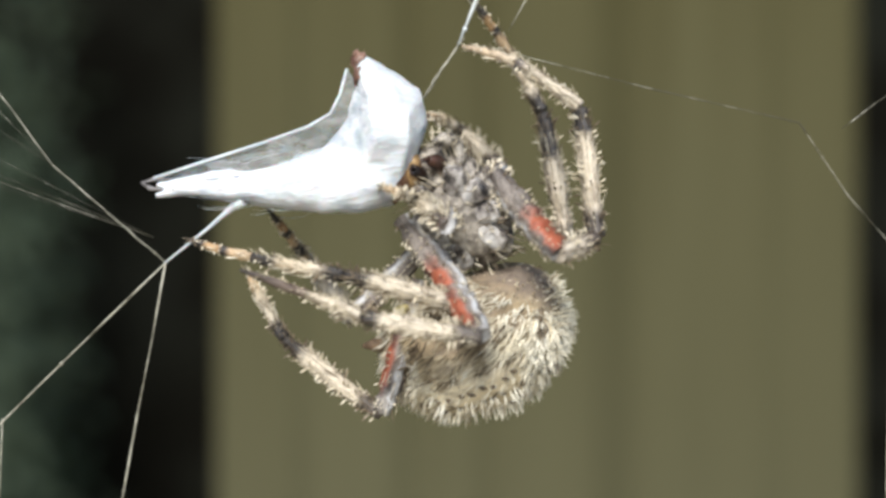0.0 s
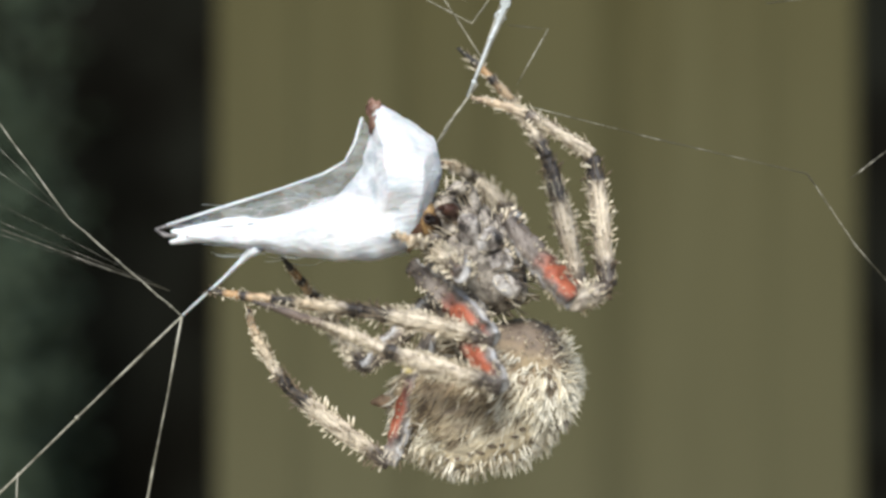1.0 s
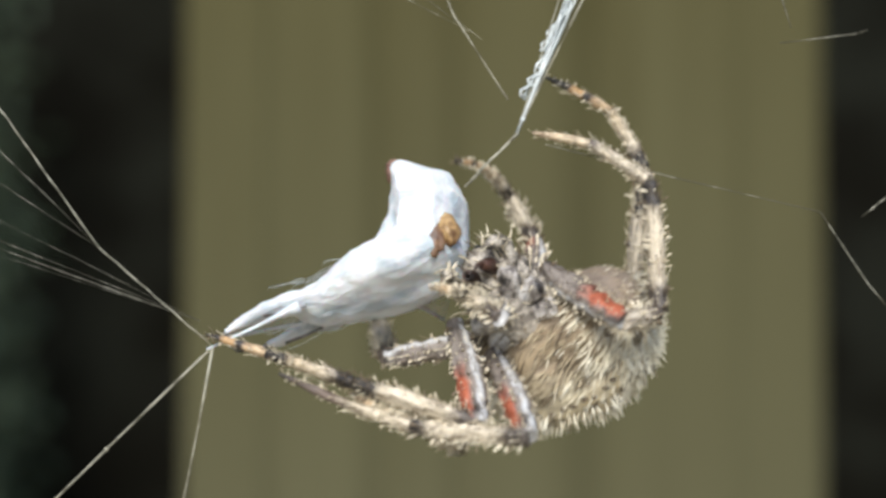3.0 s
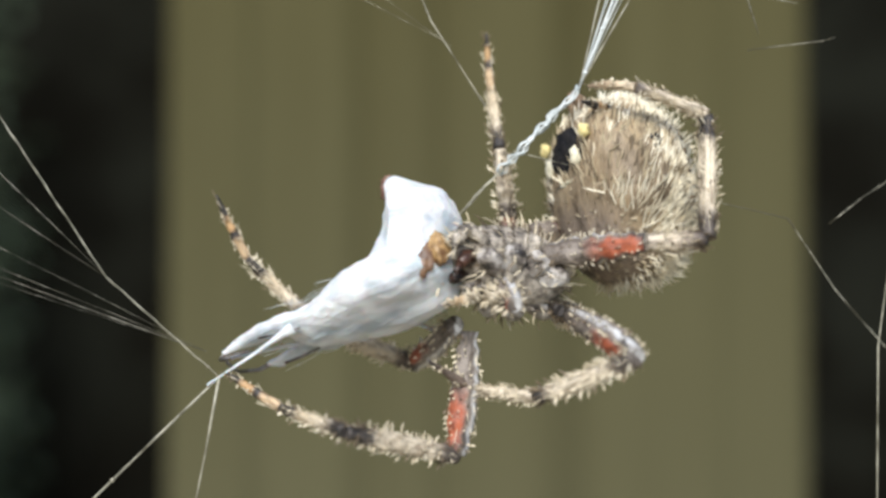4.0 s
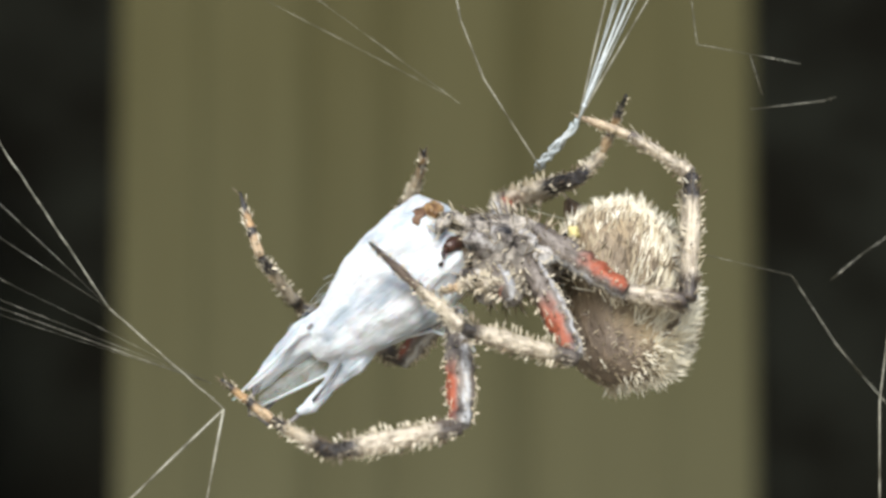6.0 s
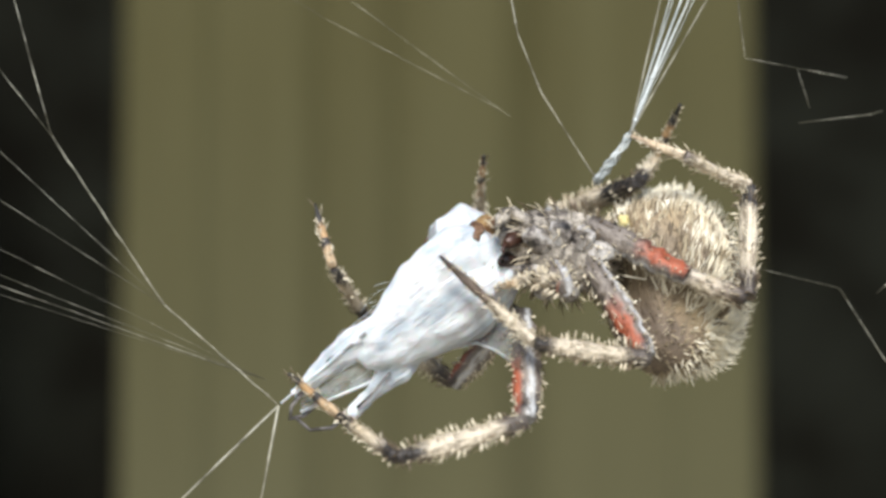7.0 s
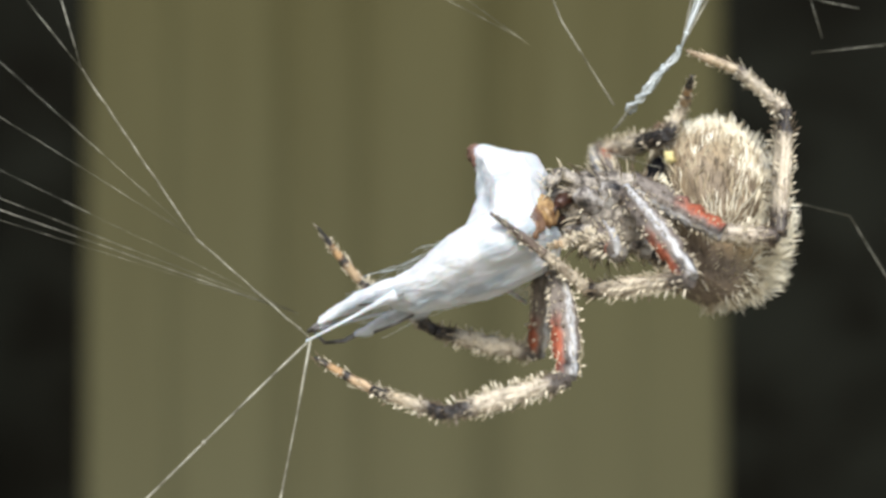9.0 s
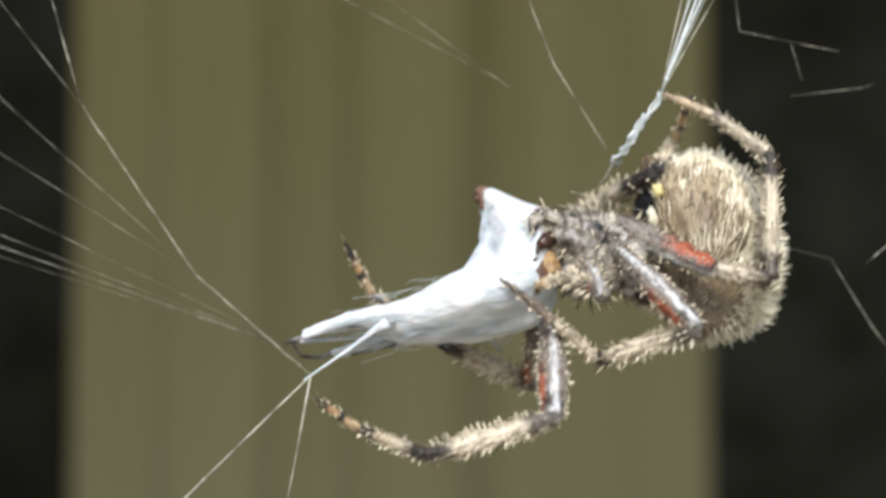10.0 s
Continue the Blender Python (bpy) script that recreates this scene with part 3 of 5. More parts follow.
def build_abdomen():
    """Spinnerets at +x, belly at -z, waist at the lower -x end."""
    R = Vector((5.4, 4.45, 4.3))

    def skin(d):
        """The place on the skin in the way d: a globe with a flattened belly, drawn in a little behind the belly patch."""
        k = 1 + 0.07 * noise.noise(d * 2.1) + 0.025 * noise.noise(d * 6.5)
        p = Vector((d.x * R.x, d.y * R.y, d.z * R.z)) * k * MM
        if p.z < -2.4 * MM:
            p.z = -2.4 * MM + (p.z + 2.4 * MM) * 0.5
        # shallow furrows between the folds of the flank
        fold = max(0.0, 1 - abs(d.z + 0.05) / 0.5)
        return p * (1 - 0.035 * fold * (0.5 + 0.5 * math.sin(d.x * 9 + 3 * d.z)))

    bm = bmesh.new()
    for v in ball(bm, (0, 0, 0), (1, 1, 1), 0, 64):
        v.co = skin(v.co.normalized())
    ob = part("abdomen", bm, M_abd, spider, "round brown abdomen with a straw-coloured hairy back")
    rnd = random.Random(11)

    def rand_way():
        return Vector((rnd.gauss(0, 1), rnd.gauss(0, 1), rnd.gauss(0, 1))).normalized()

    bm = bmesh.new()
    for i in range(10500):
        d = rand_way()
        if d.z < -0.3 and (d.y / 0.33) ** 2 + ((d.x - 0.45) / 0.27) ** 2 < 1:
            continue
        tuft = noise.noise(d * 3.1)
        # streaks that run along the body
        turn = math.atan2(d.y, d.z)
        pale = 0.3 * noise.noise(d * 2.6 + Vector((5, 0, 0))) + 0.9 * noise.noise(Vector((d.x * 2.2, turn * 5.0, 3)))
        if d.z > -0.14:
            pale += 0.75
        else:
            pale -= 0.06
        if abs(d.y) > 0.76 and d.x > -0.12 and d.z < 0.4:
            pale -= 0.95
        # whiter sweep of hair across the shoulders, dark smooth skin before it
        waist = d.x + 0.8 * d.z < -0.72
        sweep = d.x < -0.1 and not waist
        if sweep:
            pale += 0.6
        if waist and rnd.random() < 0.7:
            pale = -0.5
        # rows of dark dashes down the back
        row = (d.z * d.z + d.x * d.x * 0.3) ** 0.5
        if (0.1 < row < 0.17 or 0.38 < row < 0.46 or 0.72 < row < 0.79) and d.z > -0.1 and math.sin(d.x * 17 + 2 * tuft) > -0.1:
            pale = -1
        plate = d.z > 0.4 and -0.35 < d.x < 0.8
        if rnd.random() < (0.62 if plate else 0.12 if d.z > 0 else 0.42):
            continue
        way = Vector((0.9, 0, 0.35))
        lie = way - d * d.dot(way)
        if waist:
            lie = lie * 0.3 + Vector((0, rnd.gauss(0, 0.6), rnd.uniform(0.2, 1.0)))
        out = d * rnd.uniform(0.04, 0.26) + lie * rnd.uniform(0.6, 1.1) + Vector((rnd.gauss(0, 0.2), rnd.gauss(0, 0.2), rnd.gauss(0, 0.2)))
        mi = 0 if pale > 0.0 else 2 if rnd.random() < 0.68 and pale > -0.9 else 1
        spike(bm, skin(d) * 0.99, out, rnd.uniform(0.5, 1.0) * (1.0 + 0.35 * tuft) * (0.5 if waist else 0.7 if plate else 1.4 if sweep else 1.0) * MM, rnd.uniform(0.028, 0.056) * MM, mi, rnd.uniform(-0.2, 0.2))
    # stouter bristles that stand out as a fringe along the back and both ends
    for i in range(2300):
        d = rand_way()
        if abs(d.y) > 0.62 or d.z < -0.1 - 0.2 * abs(d.x) or (d.z < 0.25 and d.x > 0.75):
            continue
        out = d + Vector((0.2, 0, 0.08)) + Vector((rnd.gauss(0, 0.22), rnd.gauss(0, 0.22), rnd.gauss(0, 0.22)))
        spike(bm, skin(d) * 0.99, out, rnd.uniform(0.5, 1.0) * MM, rnd.uniform(0.035, 0.055) * MM, 0 if rnd.random() < 0.85 else 2, rnd.uniform(-0.2, 0.3))
    tagged(part("hair", bm, [M_fringe, M_darkspine, M_tan], ob, "stiff straw-coloured hairs"), kind="stuff")
    # rows of short dark dashes on the pale back
    bm = bmesh.new()
    for s in (-1, 1):
        for turn, first in ((16, -0.3), (34, -0.36), (52, -0.3)):
            for k in range(9):
                x = first + 0.115 * k + rnd.uniform(-0.02, 0.02)
                a = math.radians(turn + rnd.uniform(-2.5, 2.5)) * (1 - 0.25 * max(0.0, x))
                w = (1 - x * x) ** 0.5
                p = skin(Vector((x, s * w * math.sin(a), w * math.cos(a))))
                n = p.normalized()
                u = (Vector((1, 0, 0)) - n * n.x).normalized()
                side = n.cross(u)
                lie = (u * 0.75 + side * s * 0.65).normalized() * rnd.uniform(0.16, 0.3) * MM
                tube(bm, [p - lie, p + n * 0.05 * MM, p + lie], [0.05 * MM, rnd.uniform(0.1, 0.16) * MM, 0.05 * MM], 6)
    tagged(part("dash_pattern", bm, M_darkspine, ob, "rows of short dark brown dashes"), kind="stuff")
    bm = bmesh.new()
    ball(bm, (2.2 * MM, 0, -2.78 * MM), (1.5 * MM, 1.75 * MM, 0.58 * MM), 0, 26, 0.3)
    part("belly_plate", bm, M_black, ob, "black belly patch")
    for x, y, sx, sy in ((1.9, 1.55, 0.55, 0.3), (1.9, -1.55, 0.55, 0.3), (3.2, 2.4, 0.42, 0.36), (3.2, -2.4, 0.42, 0.36), (0.7, 0.0, 0.2, 0.95)):
        bm = bmesh.new()
        ball(bm, (x * MM, y * MM, (-3.3 + 0.25 * abs(x - 1.6)) * MM), (sx * MM, sy * MM, 0.3 * MM), 0, 14, 0.5, x + y)
        part("spot", bm, M_spot if x < 3 else M_yellow, ob, "creamy white belly spot" if x < 3 else "yellow belly spot")
    for s in (-1, 1):
        bm = bmesh.new()
        tube(bm, [(4.4 * MM, s * 0.4 * MM, -1.3 * MM), (5.4 * MM, s * 0.45 * MM, -1.7 * MM), (6.0 * MM, s * 0.2 * MM, -1.9 * MM)], [0.5 * MM, 0.36 * MM, 0.1 * MM], 10)
        part("spinneret", bm, M_spin, ob, "brown spinneret")
    return ob


HEAD = build_cephalothorax()
ABD = build_abdomen()


def segment(name, length, profile, mat, n_spikes, spike_len, parent, rnd, label="", ringless=False):
    """One leg segment along +x (mm); profile: radii at even steps; underside at -z."""
    bm = bmesh.new()
    k = len(profile)
    steps = 4 * (k - 1)
    pts, rad = [], []
    for i in range(steps + 1):
        f = i / steps
        j = min(int(f * (k - 1)), k - 2)
        g = f * (k - 1) - j
        r = profile[j] * (1 - g) + profile[j + 1] * g
        pts.append((f * length * MM, 0, 0.12 * math.sin(math.pi * f) * MM))
        rad.append(r * (1 + 0.16 * rnd.uniform(-1, 1)) * MM)
    rings = tube(bm, pts, rad, 12)
    skin = [(v, p) for ring, p in zip(rings[1:-1], pts[1:-1]) for v in ring]
    rnd.shuffle(skin)
    thigh, dark = name == "leg", {"leg": (0.0, 0.12), "patella": (0.7, 1.0), "tibia": (0.8, 1.0), "metatarsus": (0.0, 0.28), "tarsus": (0.76, 1.0)}[name]

    def ringed(f):
        return not ringless and (dark[0] <= f <= dark[1] or (name == "tibia" and 0.05 < f < 0.18))

    for v, p in skin[:n_spikes]:
        d = (v.co - Vector(p)).normalized() + Vector((rnd.uniform(0.1, 0.6), rnd.uniform(-0.2, 0.2), rnd.uniform(-0.2, 0.2)))
        gloom = 0.75 if ringed(v.co.x / (length * MM)) else 0.1
        spike(bm, v, d, rnd.uniform(0.3, 1.0) * spike_len * 0.8 * MM, rnd.uniform(0.05, 0.095) * MM, 2 if rnd.random() < gloom else 1, rnd.uniform(0, 0.3))
    # fine hairs that lie along the segment
    for i in range(int((20 if thigh else 6 if name == "tarsus" else 24) * length)):
        v, c = skin[(n_spikes + i) % len(skin)]
        f = v.co.x / (length * MM)
        n = (v.co - Vector(c)).normalized()
        if thigh and (n.z < -0.45 or 0.05 < n.z < 0.85) and rnd.random() < 0.72:
            continue
        gloom = 0.92 if ringed(f) else 0.4 if thigh else 0.22
        d = Vector((1, 0, 0)) + n * rnd.uniform(0.05, 0.5) + Vector((0, rnd.gauss(0, 0.15), rnd.gauss(0, 0.15)))
        spike(bm, v, d, rnd.uniform(0.35, 0.8) * MM, rnd.uniform(0.02, 0.04) * MM, 2 if rnd.random() < gloom else 1, rnd.uniform(-0.2, 0.2))
    return part(name, bm, [mat, M_spine, M_darkspine], parent, label)


class Leg(Mover):
    def __init__(self, lengths, stout, seed, lean=0.25, tips=()):
        self.keys = []
        rnd = random.Random(seed)
        self.lengths, self.lean = lengths, lean
        w = stout
        kinds = {
            "leg": ([0.46, 0.64, 0.75, 0.75, 0.66, 0.54], M_femur, 84, 0.5),
            "patella": ([0.48, 0.56, 0.6, 0.54, 0.46], M_patella, 36, 0.7),
            "tibia": ([0.46, 0.54, 0.46, 0.54, 0.54, 0.44, 0.36], M_tibia, 92, 0.8),
            "metatarsus": ([0.38, 0.36, 0.33, 0.31, 0.28], M_meta, 40, 0.5),
            "tarsus": ([0.28, 0.27, 0.24, 0.18, 0.08], M_tarsus, 26, 0.3),
        }
        names = list(kinds) if len(lengths) == 5 else [k for k in kinds if k != "patella"]
        self.segments = []
        for name, length in zip(names, lengths):
            profile, mat, n, long = kinds[name]
            special = tips and name in ("metatarsus", "tarsus")
            if special:
                mat = tips[name == "tarsus"]
            owner = self.segments[0] if self.segments else spider
            label = "" if self.segments else "banded hairy leg with a red thigh"
            self.segments.append(segment(name, length, [r * w for r in profile], mat, n, long, owner, rnd, label, special))

    def poses(self, t):
        n = len(self.lengths)
        v = self.value(t).reshape(n + 1, 3)
        p = [Vector(v[0])]
        for k in range(n):
            p.append(p[-1] + Vector(v[k + 1] - v[k]).normalized() * self.lengths[k])
        out = []
        for k in range(n):
            if k < n - 1:
                bend = p[k + 1] - (p[k] + p[k + 2]) * 0.5
            out.append(aligned(HUB + p[k] * MM, p[k + 1] - p[k], bend.normalized() + Vector((0, self.lean, 0.0))))
        return out

    def key(self, root):
        rows = [[] for _ in self.segments]
        for t in STEPS:
            m = self.poses(t)
            rows[0].append((t, root(t).inverted() @ m[0]))
            for k in range(1, len(m)):
                rows[k].append((t, m[0].inverted() @ m[k]))
        for ob, r in zip(self.segments, rows):
            walk(ob, r)


legs = {
    'line_leg': Leg((6.27, 3.39, 7.06, 4.23, 3.29), 1, 20, 0.95, (M_palemeta, M_paletarsus)),
    'far_line_leg': Leg((7.06, 8.31, 3.92, 4.39), 1, 21),
    'reach_leg': Leg((6.74, 7.06, 5.18, 3.61), 1, 22),
    'far_reach_leg': Leg((6.27, 6.90, 5.18, 4.08), 0.95, 23),
    'wrap_leg': Leg((6.74, 6.43, 3.83, 3.83), 0.95, 24, 0.3, (M_palemeta, M_browntarsus)),
    'raised_leg': Leg((4.71, 4.39, 3.61, 3.45), 0.9, 25),
    'low_leg': Leg((7.69, 6.90, 3.45, 1.88), 0.9, 26),
    'short_leg': Leg((4.08, 3.45, 2.51, 2.20), 0.75, 27),
}

# ---------------- web ----------------
def thread(name, pts, r, mat, beads=0, seed=0, parent=None, label=""):
    """A silk thread through pts (mm), slightly uneven, with tiny glue beads."""
    rnd = random.Random(seed)
    bm = bmesh.new()
    fine = []
    for a, b in zip(pts, pts[1:]):
        n = max(2, int((Vector(b) - Vector(a)).length / 1.5))
        fine += [Vector(a).lerp(Vector(b), i / n) for i in range(n)]
    fine.append(Vector(pts[-1]))
    tube(bm, [p * MM for p in fine], [r * rnd.uniform(0.7, 1.3) * MM for p in fine], 5)
    for i in range(beads):
        j = rnd.randrange(len(fine) - 1)
        q = fine[j].lerp(fine[j + 1], rnd.random()) * MM
        ball(bm, q, (r * rnd.uniform(1.4, 2.4) * MM,) * 3, 0, 6)
    return part(name, bm, mat, parent, label)


spider_web = tagged(new("spider_web"), "torn web of fine pale silk threads round the prey", "spider web")
spider_web.matrix_basis = Matrix.Translation(HUB)


def ray(name, direction, length, r, mat=None, beads=4, seed=0):
    """A straight thread that starts at its own origin."""
    d = Vector(direction).normalized()
    u, w = frame_of(d)
    rnd = random.Random(seed)
    n = 14
    pts = [d * length * i / n + (u * rnd.uniform(-1, 1) + w * rnd.uniform(-1, 1)) * 0.03 for i in range(n + 1)]
    pts[0] = Vector((0, 0, 0))
    return thread(name, pts, r, mat or M_thread, beads, seed, spider_web)


# threads that meet at the lower knot, and the fan that runs back into the garden
KNOT = [ray("thread", (-0.72, 0.0, -0.70), 60, 0.058, seed=1, beads=10), ray("thread", (-0.18, 0.0, -0.98), 60, 0.054, seed=2, beads=8)]
FAN = [ray("thread", d, 55, 0.01 + 0.004 * (i % 3), M_old, seed=3 + i) for i, d in enumerate(((-0.9, 0.2, 0.435), (-0.93, 0.2, 0.36), (-0.945, 0.18, 0.33), (-0.95, 0.22, 0.3)))]
ELBOW_FAN = [ray("thread", d, 55, 0.013, M_old, seed=7 + i) for i, d in enumerate(((-0.74, 0.3, 0.67), (-0.85, 0.25, 0.53)))]
KNOT.append(thread("thread", [(-9.0, 0, -8.6), (-9.2, 0, -14), (-9.8, 0, -50)], 0.04, M_thread, 3, 60, spider_web))
STAY = ray("thread", (1, 0, 0), 8.3, 0.04, seed=9)
STAY_MID = ray("thread", (1, 0, 0), 11.2, 0.035, seed=10)
STAY_ENDS = [ray("thread", (1, 0, 0), 50, 0.03, M_old, 12, 11), ray("thread", (1, 0, 0), 50, 0.02, M_old, 8, 12)]
# the bundle above the upper knot
BUNDLE = [ray("silk_strand", d, 55, r, m, seed=20 + i) for i, (d, r, m) in enumerate((
    ((0.23, 0.0, 0.97), 0.04, M_thread), ((0.37, 0.02, 0.93), 0.08, M_strand), ((0.40, -0.02, 0.91), 0.06, M_strand), ((0.50, 0.0, 0.86), 0.042, M_thread),
    ((0.32, 0.03, 0.95), 0.03, M_strand), ((0.29, -0.02, 0.955), 0.025, M_strand), ((0.44, 0.03, 0.9), 0.025, M_strand), ((0.36, -0.03, 0.93), 0.075, M_strand)))]
HANGER = []
for i in range(3):
    slim, reach = (0.3, 4.2) if i == 0 else (1.0, 3.4)
    pts = [[(reach * k / 10, slim * 0.5 * noise.noise(Vector((k * 0.45, j * 3.7, i * 5.1))), slim * 0.5 * noise.noise(Vector((k * 0.45, j * 3.7, i * 5.1 + 20)))) for k in range(11)] for j in range(5)]
    bm = bmesh.new()
    for j in range(5):
        tube(bm, [Vector(q) * MM for q in pts[j]], [slim ** 0.5 * (0.06 + 0.025 * math.sin(k * 2.3 + j)) * MM for k in range(11)], 6)
    HANGER.append(part("hanger", bm, M_strand if i else M_thread, spider_web, "loosely twisted pale silk cord"))
bm = bmesh.new()
tube(bm, [(0.0, 0, 0), (0.6 * MM, 0.02 * MM, 0.03 * MM), (1.4 * MM, 0, 0), (2.6 * MM, -0.03 * MM, 0.02 * MM), (5.6 * MM, 0, 0)], [0.4 * MM, 0.24 * MM, 0.14 * MM, 0.09 * MM, 0.07 * MM], 8)
TAIL_STAY = part("tail_stay", bm, M_silk, spider_web, "tapering white silk cord")

# loose outer threads, still in the air
thread("thread", [(4.3, 0, 10.75), (8.2, 0.3, 9.8), (11.48, 0.4, 8.97), (15.6, 0.2, 8.0), (19.79, 0, 7.0), (20.26, 0, 6.31)], 0.024, M_old, 26, 40, spider_web)
thread("thread", [(19.79, 0, 7.0), (22.77, 1, 3.01), (24.59, 2, 1.29), (30, 4, -4)], 0.03, M_old, 16, 41, spider_web)
thread("thread", [(28.5, 3, 22), (25.74, 0, 6.05), (24.85, 0, -0.22), (24.65, 0, -12.1), (24.0, 0, -40), (20, 10, -1302)], 0.05, M_thread, 30, 42, spider_web)
thread("thread", [(22.46, 1, 6.78), (24.59, 1.5, 8.34), (34, 4, 14)], 0.035, M_old, 6, 43, spider_web)
UPPER = thread("thread", [(-3, 0, 40), (0.4, 0, 21.4), (1.74, 0, 18.02), (4.8, 0, 13.24)], 0.04, M_thread, 14, 44, spider_web)
thread("thread", [(-24, 6, 32), (-9.76, 3, 22.73), (0.06, 0, 17.09)], 0.013, M_old, 6, 45, spider_web)
thread("thread", [(-20, 8, 33), (-7.5, 3, 23.3), (0.8, 0, 16.6)], 0.011, M_old, 4, 46, spider_web)
thread("thread", [(13.8, 0.5, 30), (14.1, 0, 23.0), (14.42, 0, 20.22), (20.47, 0, 19.19)], 0.026, M_old, 14, 47, spider_web)
thread("thread", [(17.56, 0, 16.51), (21.9, 0, 17.07), (22.6, 0.1, 17.3)], 0.03, M_old, 8, 48, spider_web)
thread("thread", [(17.5, 0, 19.7), (18.2, 0, 17.4)], 0.03, M_old, 3, 49, spider_web)
SCRAPS = [thread("thread", [(-1.38, 0, 16.71), (1.13, 0, 15.38), (2.08, 0, 16.71)], 0.03, M_thread, 4, 50, spider_web), thread("thread", [(3.18, 0, 15.29), (5.38, 0, 15.07), (3.65, 0, 11.98)], 0.025, M_old, 4, 51, spider_web)]


def motions():
    bundle, body, web = Mover(), Mover(), Mover()
    # places in millimetres from the hub of the web
    bundle.at(0, (-16.25, 0.00, 3.50), (-1.54, 0.00, 4.42), 15)
    bundle.at(0.5, (-16.35, 0.00, 3.49), (-1.63, 0.00, 4.33), 15)
    bundle.at(1, (-15.94, 0.00, 3.74), (-1.22, 0.00, 4.58), 15)
    bundle.at(1.5, (-15.80, 0.00, 3.74), (-1.07, 0.00, 4.27), 15)
    bundle.at(2, (-15.19, 0.00, 3.07), (-0.53, 0.00, 4.67), 15)
    bundle.at(2.5, (-13.92, 4.85, 0.88), (-0.91, 0.00, 5.84), -26)
    bundle.at(2.7, (-13.91, 4.20, -0.11), (-0.91, 0.00, 5.43), -26)
    bundle.at(3.8, (-13.08, 1.64, 0.83), (0.99, -0.70, 4.58), -25)
    bundle.at(4, (-12.05, 3.28, -0.79), (0.88, -1.41, 4.52), -25)
    bundle.at(4.5, (-12.74, 3.40, 0.55), (0.20, -1.46, 5.68), -25)
    bundle.at(5, (-10.29, 3.04, -1.23), (-0.02, -1.30, 8.42), -75)
    bundle.at(5.5, (-10.45, 2.07, -0.63), (0.13, -0.89, 9.21), -85)
    bundle.at(7, (-11.30, 0.00, 0.30), (0.43, 0.00, 9.23), -66)
    bundle.at(7.5, (-10.37, 2.61, -0.81), (0.04, -1.12, 8.94), -84)
    bundle.at(8, (-7.85, 4.70, -4.77), (-0.45, 0.00, 7.91), -88)
    bundle.at(8.5, (-10.87, 1.92, -0.05), (1.05, -0.82, 8.18), -62)
    bundle.at(9, (-11.20, 2.20, 0.61), (2.03, -0.94, 6.32), -25)
    bundle.at(9.5, (-11.47, 0.91, 2.38), (2.79, -0.39, 5.92), -25)
    bundle.at(10, (-11.19, 1.03, 2.39), (3.13, -0.44, 5.56), -25)
    body.at(0, (0.97, -0.50, 2.21), (-0.55, -0.2, 0.8), (1.72, 1.80, -4.83), (-0.92, -0.05, -0.4), (-0.4, 0.0, 0.9), (-0.45, -0.85, 0.2))
    body.at(0.5, (1.04, -0.50, 1.97), (-0.55, -0.2, 0.8), (1.75, 1.80, -5.26), (-0.92, -0.05, -0.4), (-0.4, 0.0, 0.9), (-0.45, -0.85, 0.2))
    body.at(1, (1.27, -0.50, 2.38), (-0.55, -0.2, 0.8), (1.73, 1.80, -5.17), (-0.92, -0.05, -0.4), (-0.4, 0.0, 0.9), (-0.45, -0.85, 0.2))
    body.at(1.5, (1.45, -0.50, 2.69), (-0.55, -0.2, 0.8), (1.99, 1.80, -4.37), (-0.92, -0.05, -0.4), (-0.4, 0.0, 0.9), (-0.45, -0.85, 0.2))
    body.at(2, (1.50, -0.50, 3.10), (-0.55, -0.2, 0.8), (2.09, 1.80, -4.29), (-0.92, -0.05, -0.4), (-0.4, 0.0, 0.9), (-0.45, -0.85, 0.2))
    body.at(2.5, (2.36, -0.50, 2.07), (-0.55, -0.2, 0.8), (3.66, 1.80, -3.87), (-0.75, 0.0, -0.66), (-0.65, 0.0, 0.74), (-0.45, -0.85, 0.2))
    body.at(2.7, (2.20, -0.50, 1.04), (-0.55, -0.2, 0.8), (4.18, 1.80, -3.33), (-0.75, 0.0, -0.66), (-0.65, 0.0, 0.74), (-0.45, -0.85, 0.2))
    body.at(3.8, (4.24, -0.50, 4.58), (-0.85, -0.3, 0.2), (10.05, 1.80, 9.20), (-0.15, 0.1, 0.97), (-0.88, -0.3, 0.05), (-0.3, -0.85, -0.4))
    body.at(4, (3.98, -0.50, 4.04), (-0.85, -0.3, 0.2), (10.49, 1.80, 8.64), (-0.15, 0.1, 0.97), (-0.88, -0.3, 0.05), (-0.3, -0.85, -0.4))
    body.at(4.5, (4.41, -0.50, 5.99), (-0.9, -0.2, 0.2), (10.27, 1.80, 7.37), (-0.1, 0.1, 0.98), (-0.92, 0.02, 0.1), (-0.3, -0.85, -0.4))
    body.at(5, (3.15, -0.50, 8.34), (-0.95, -0.1, 0.15), (10.43, 1.80, 6.48), (-0.15, 0.25, 0.95), (-0.85, -0.08, 0.2), (-0.2, -0.9, -0.35))
    body.at(5.5, (2.98, -0.50, 7.56), (-0.95, -0.1, 0.15), (10.09, 1.80, 5.69), (-0.15, 0.25, 0.95), (-0.85, -0.08, 0.2), (-0.2, -0.9, -0.35))
    body.at(7, (3.45, -0.50, 8.84), (-0.95, -0.1, 0.15), (10.13, 1.80, 7.32), (-0.15, 0.25, 0.95), (-0.85, -0.08, 0.2), (-0.2, -0.9, -0.35))
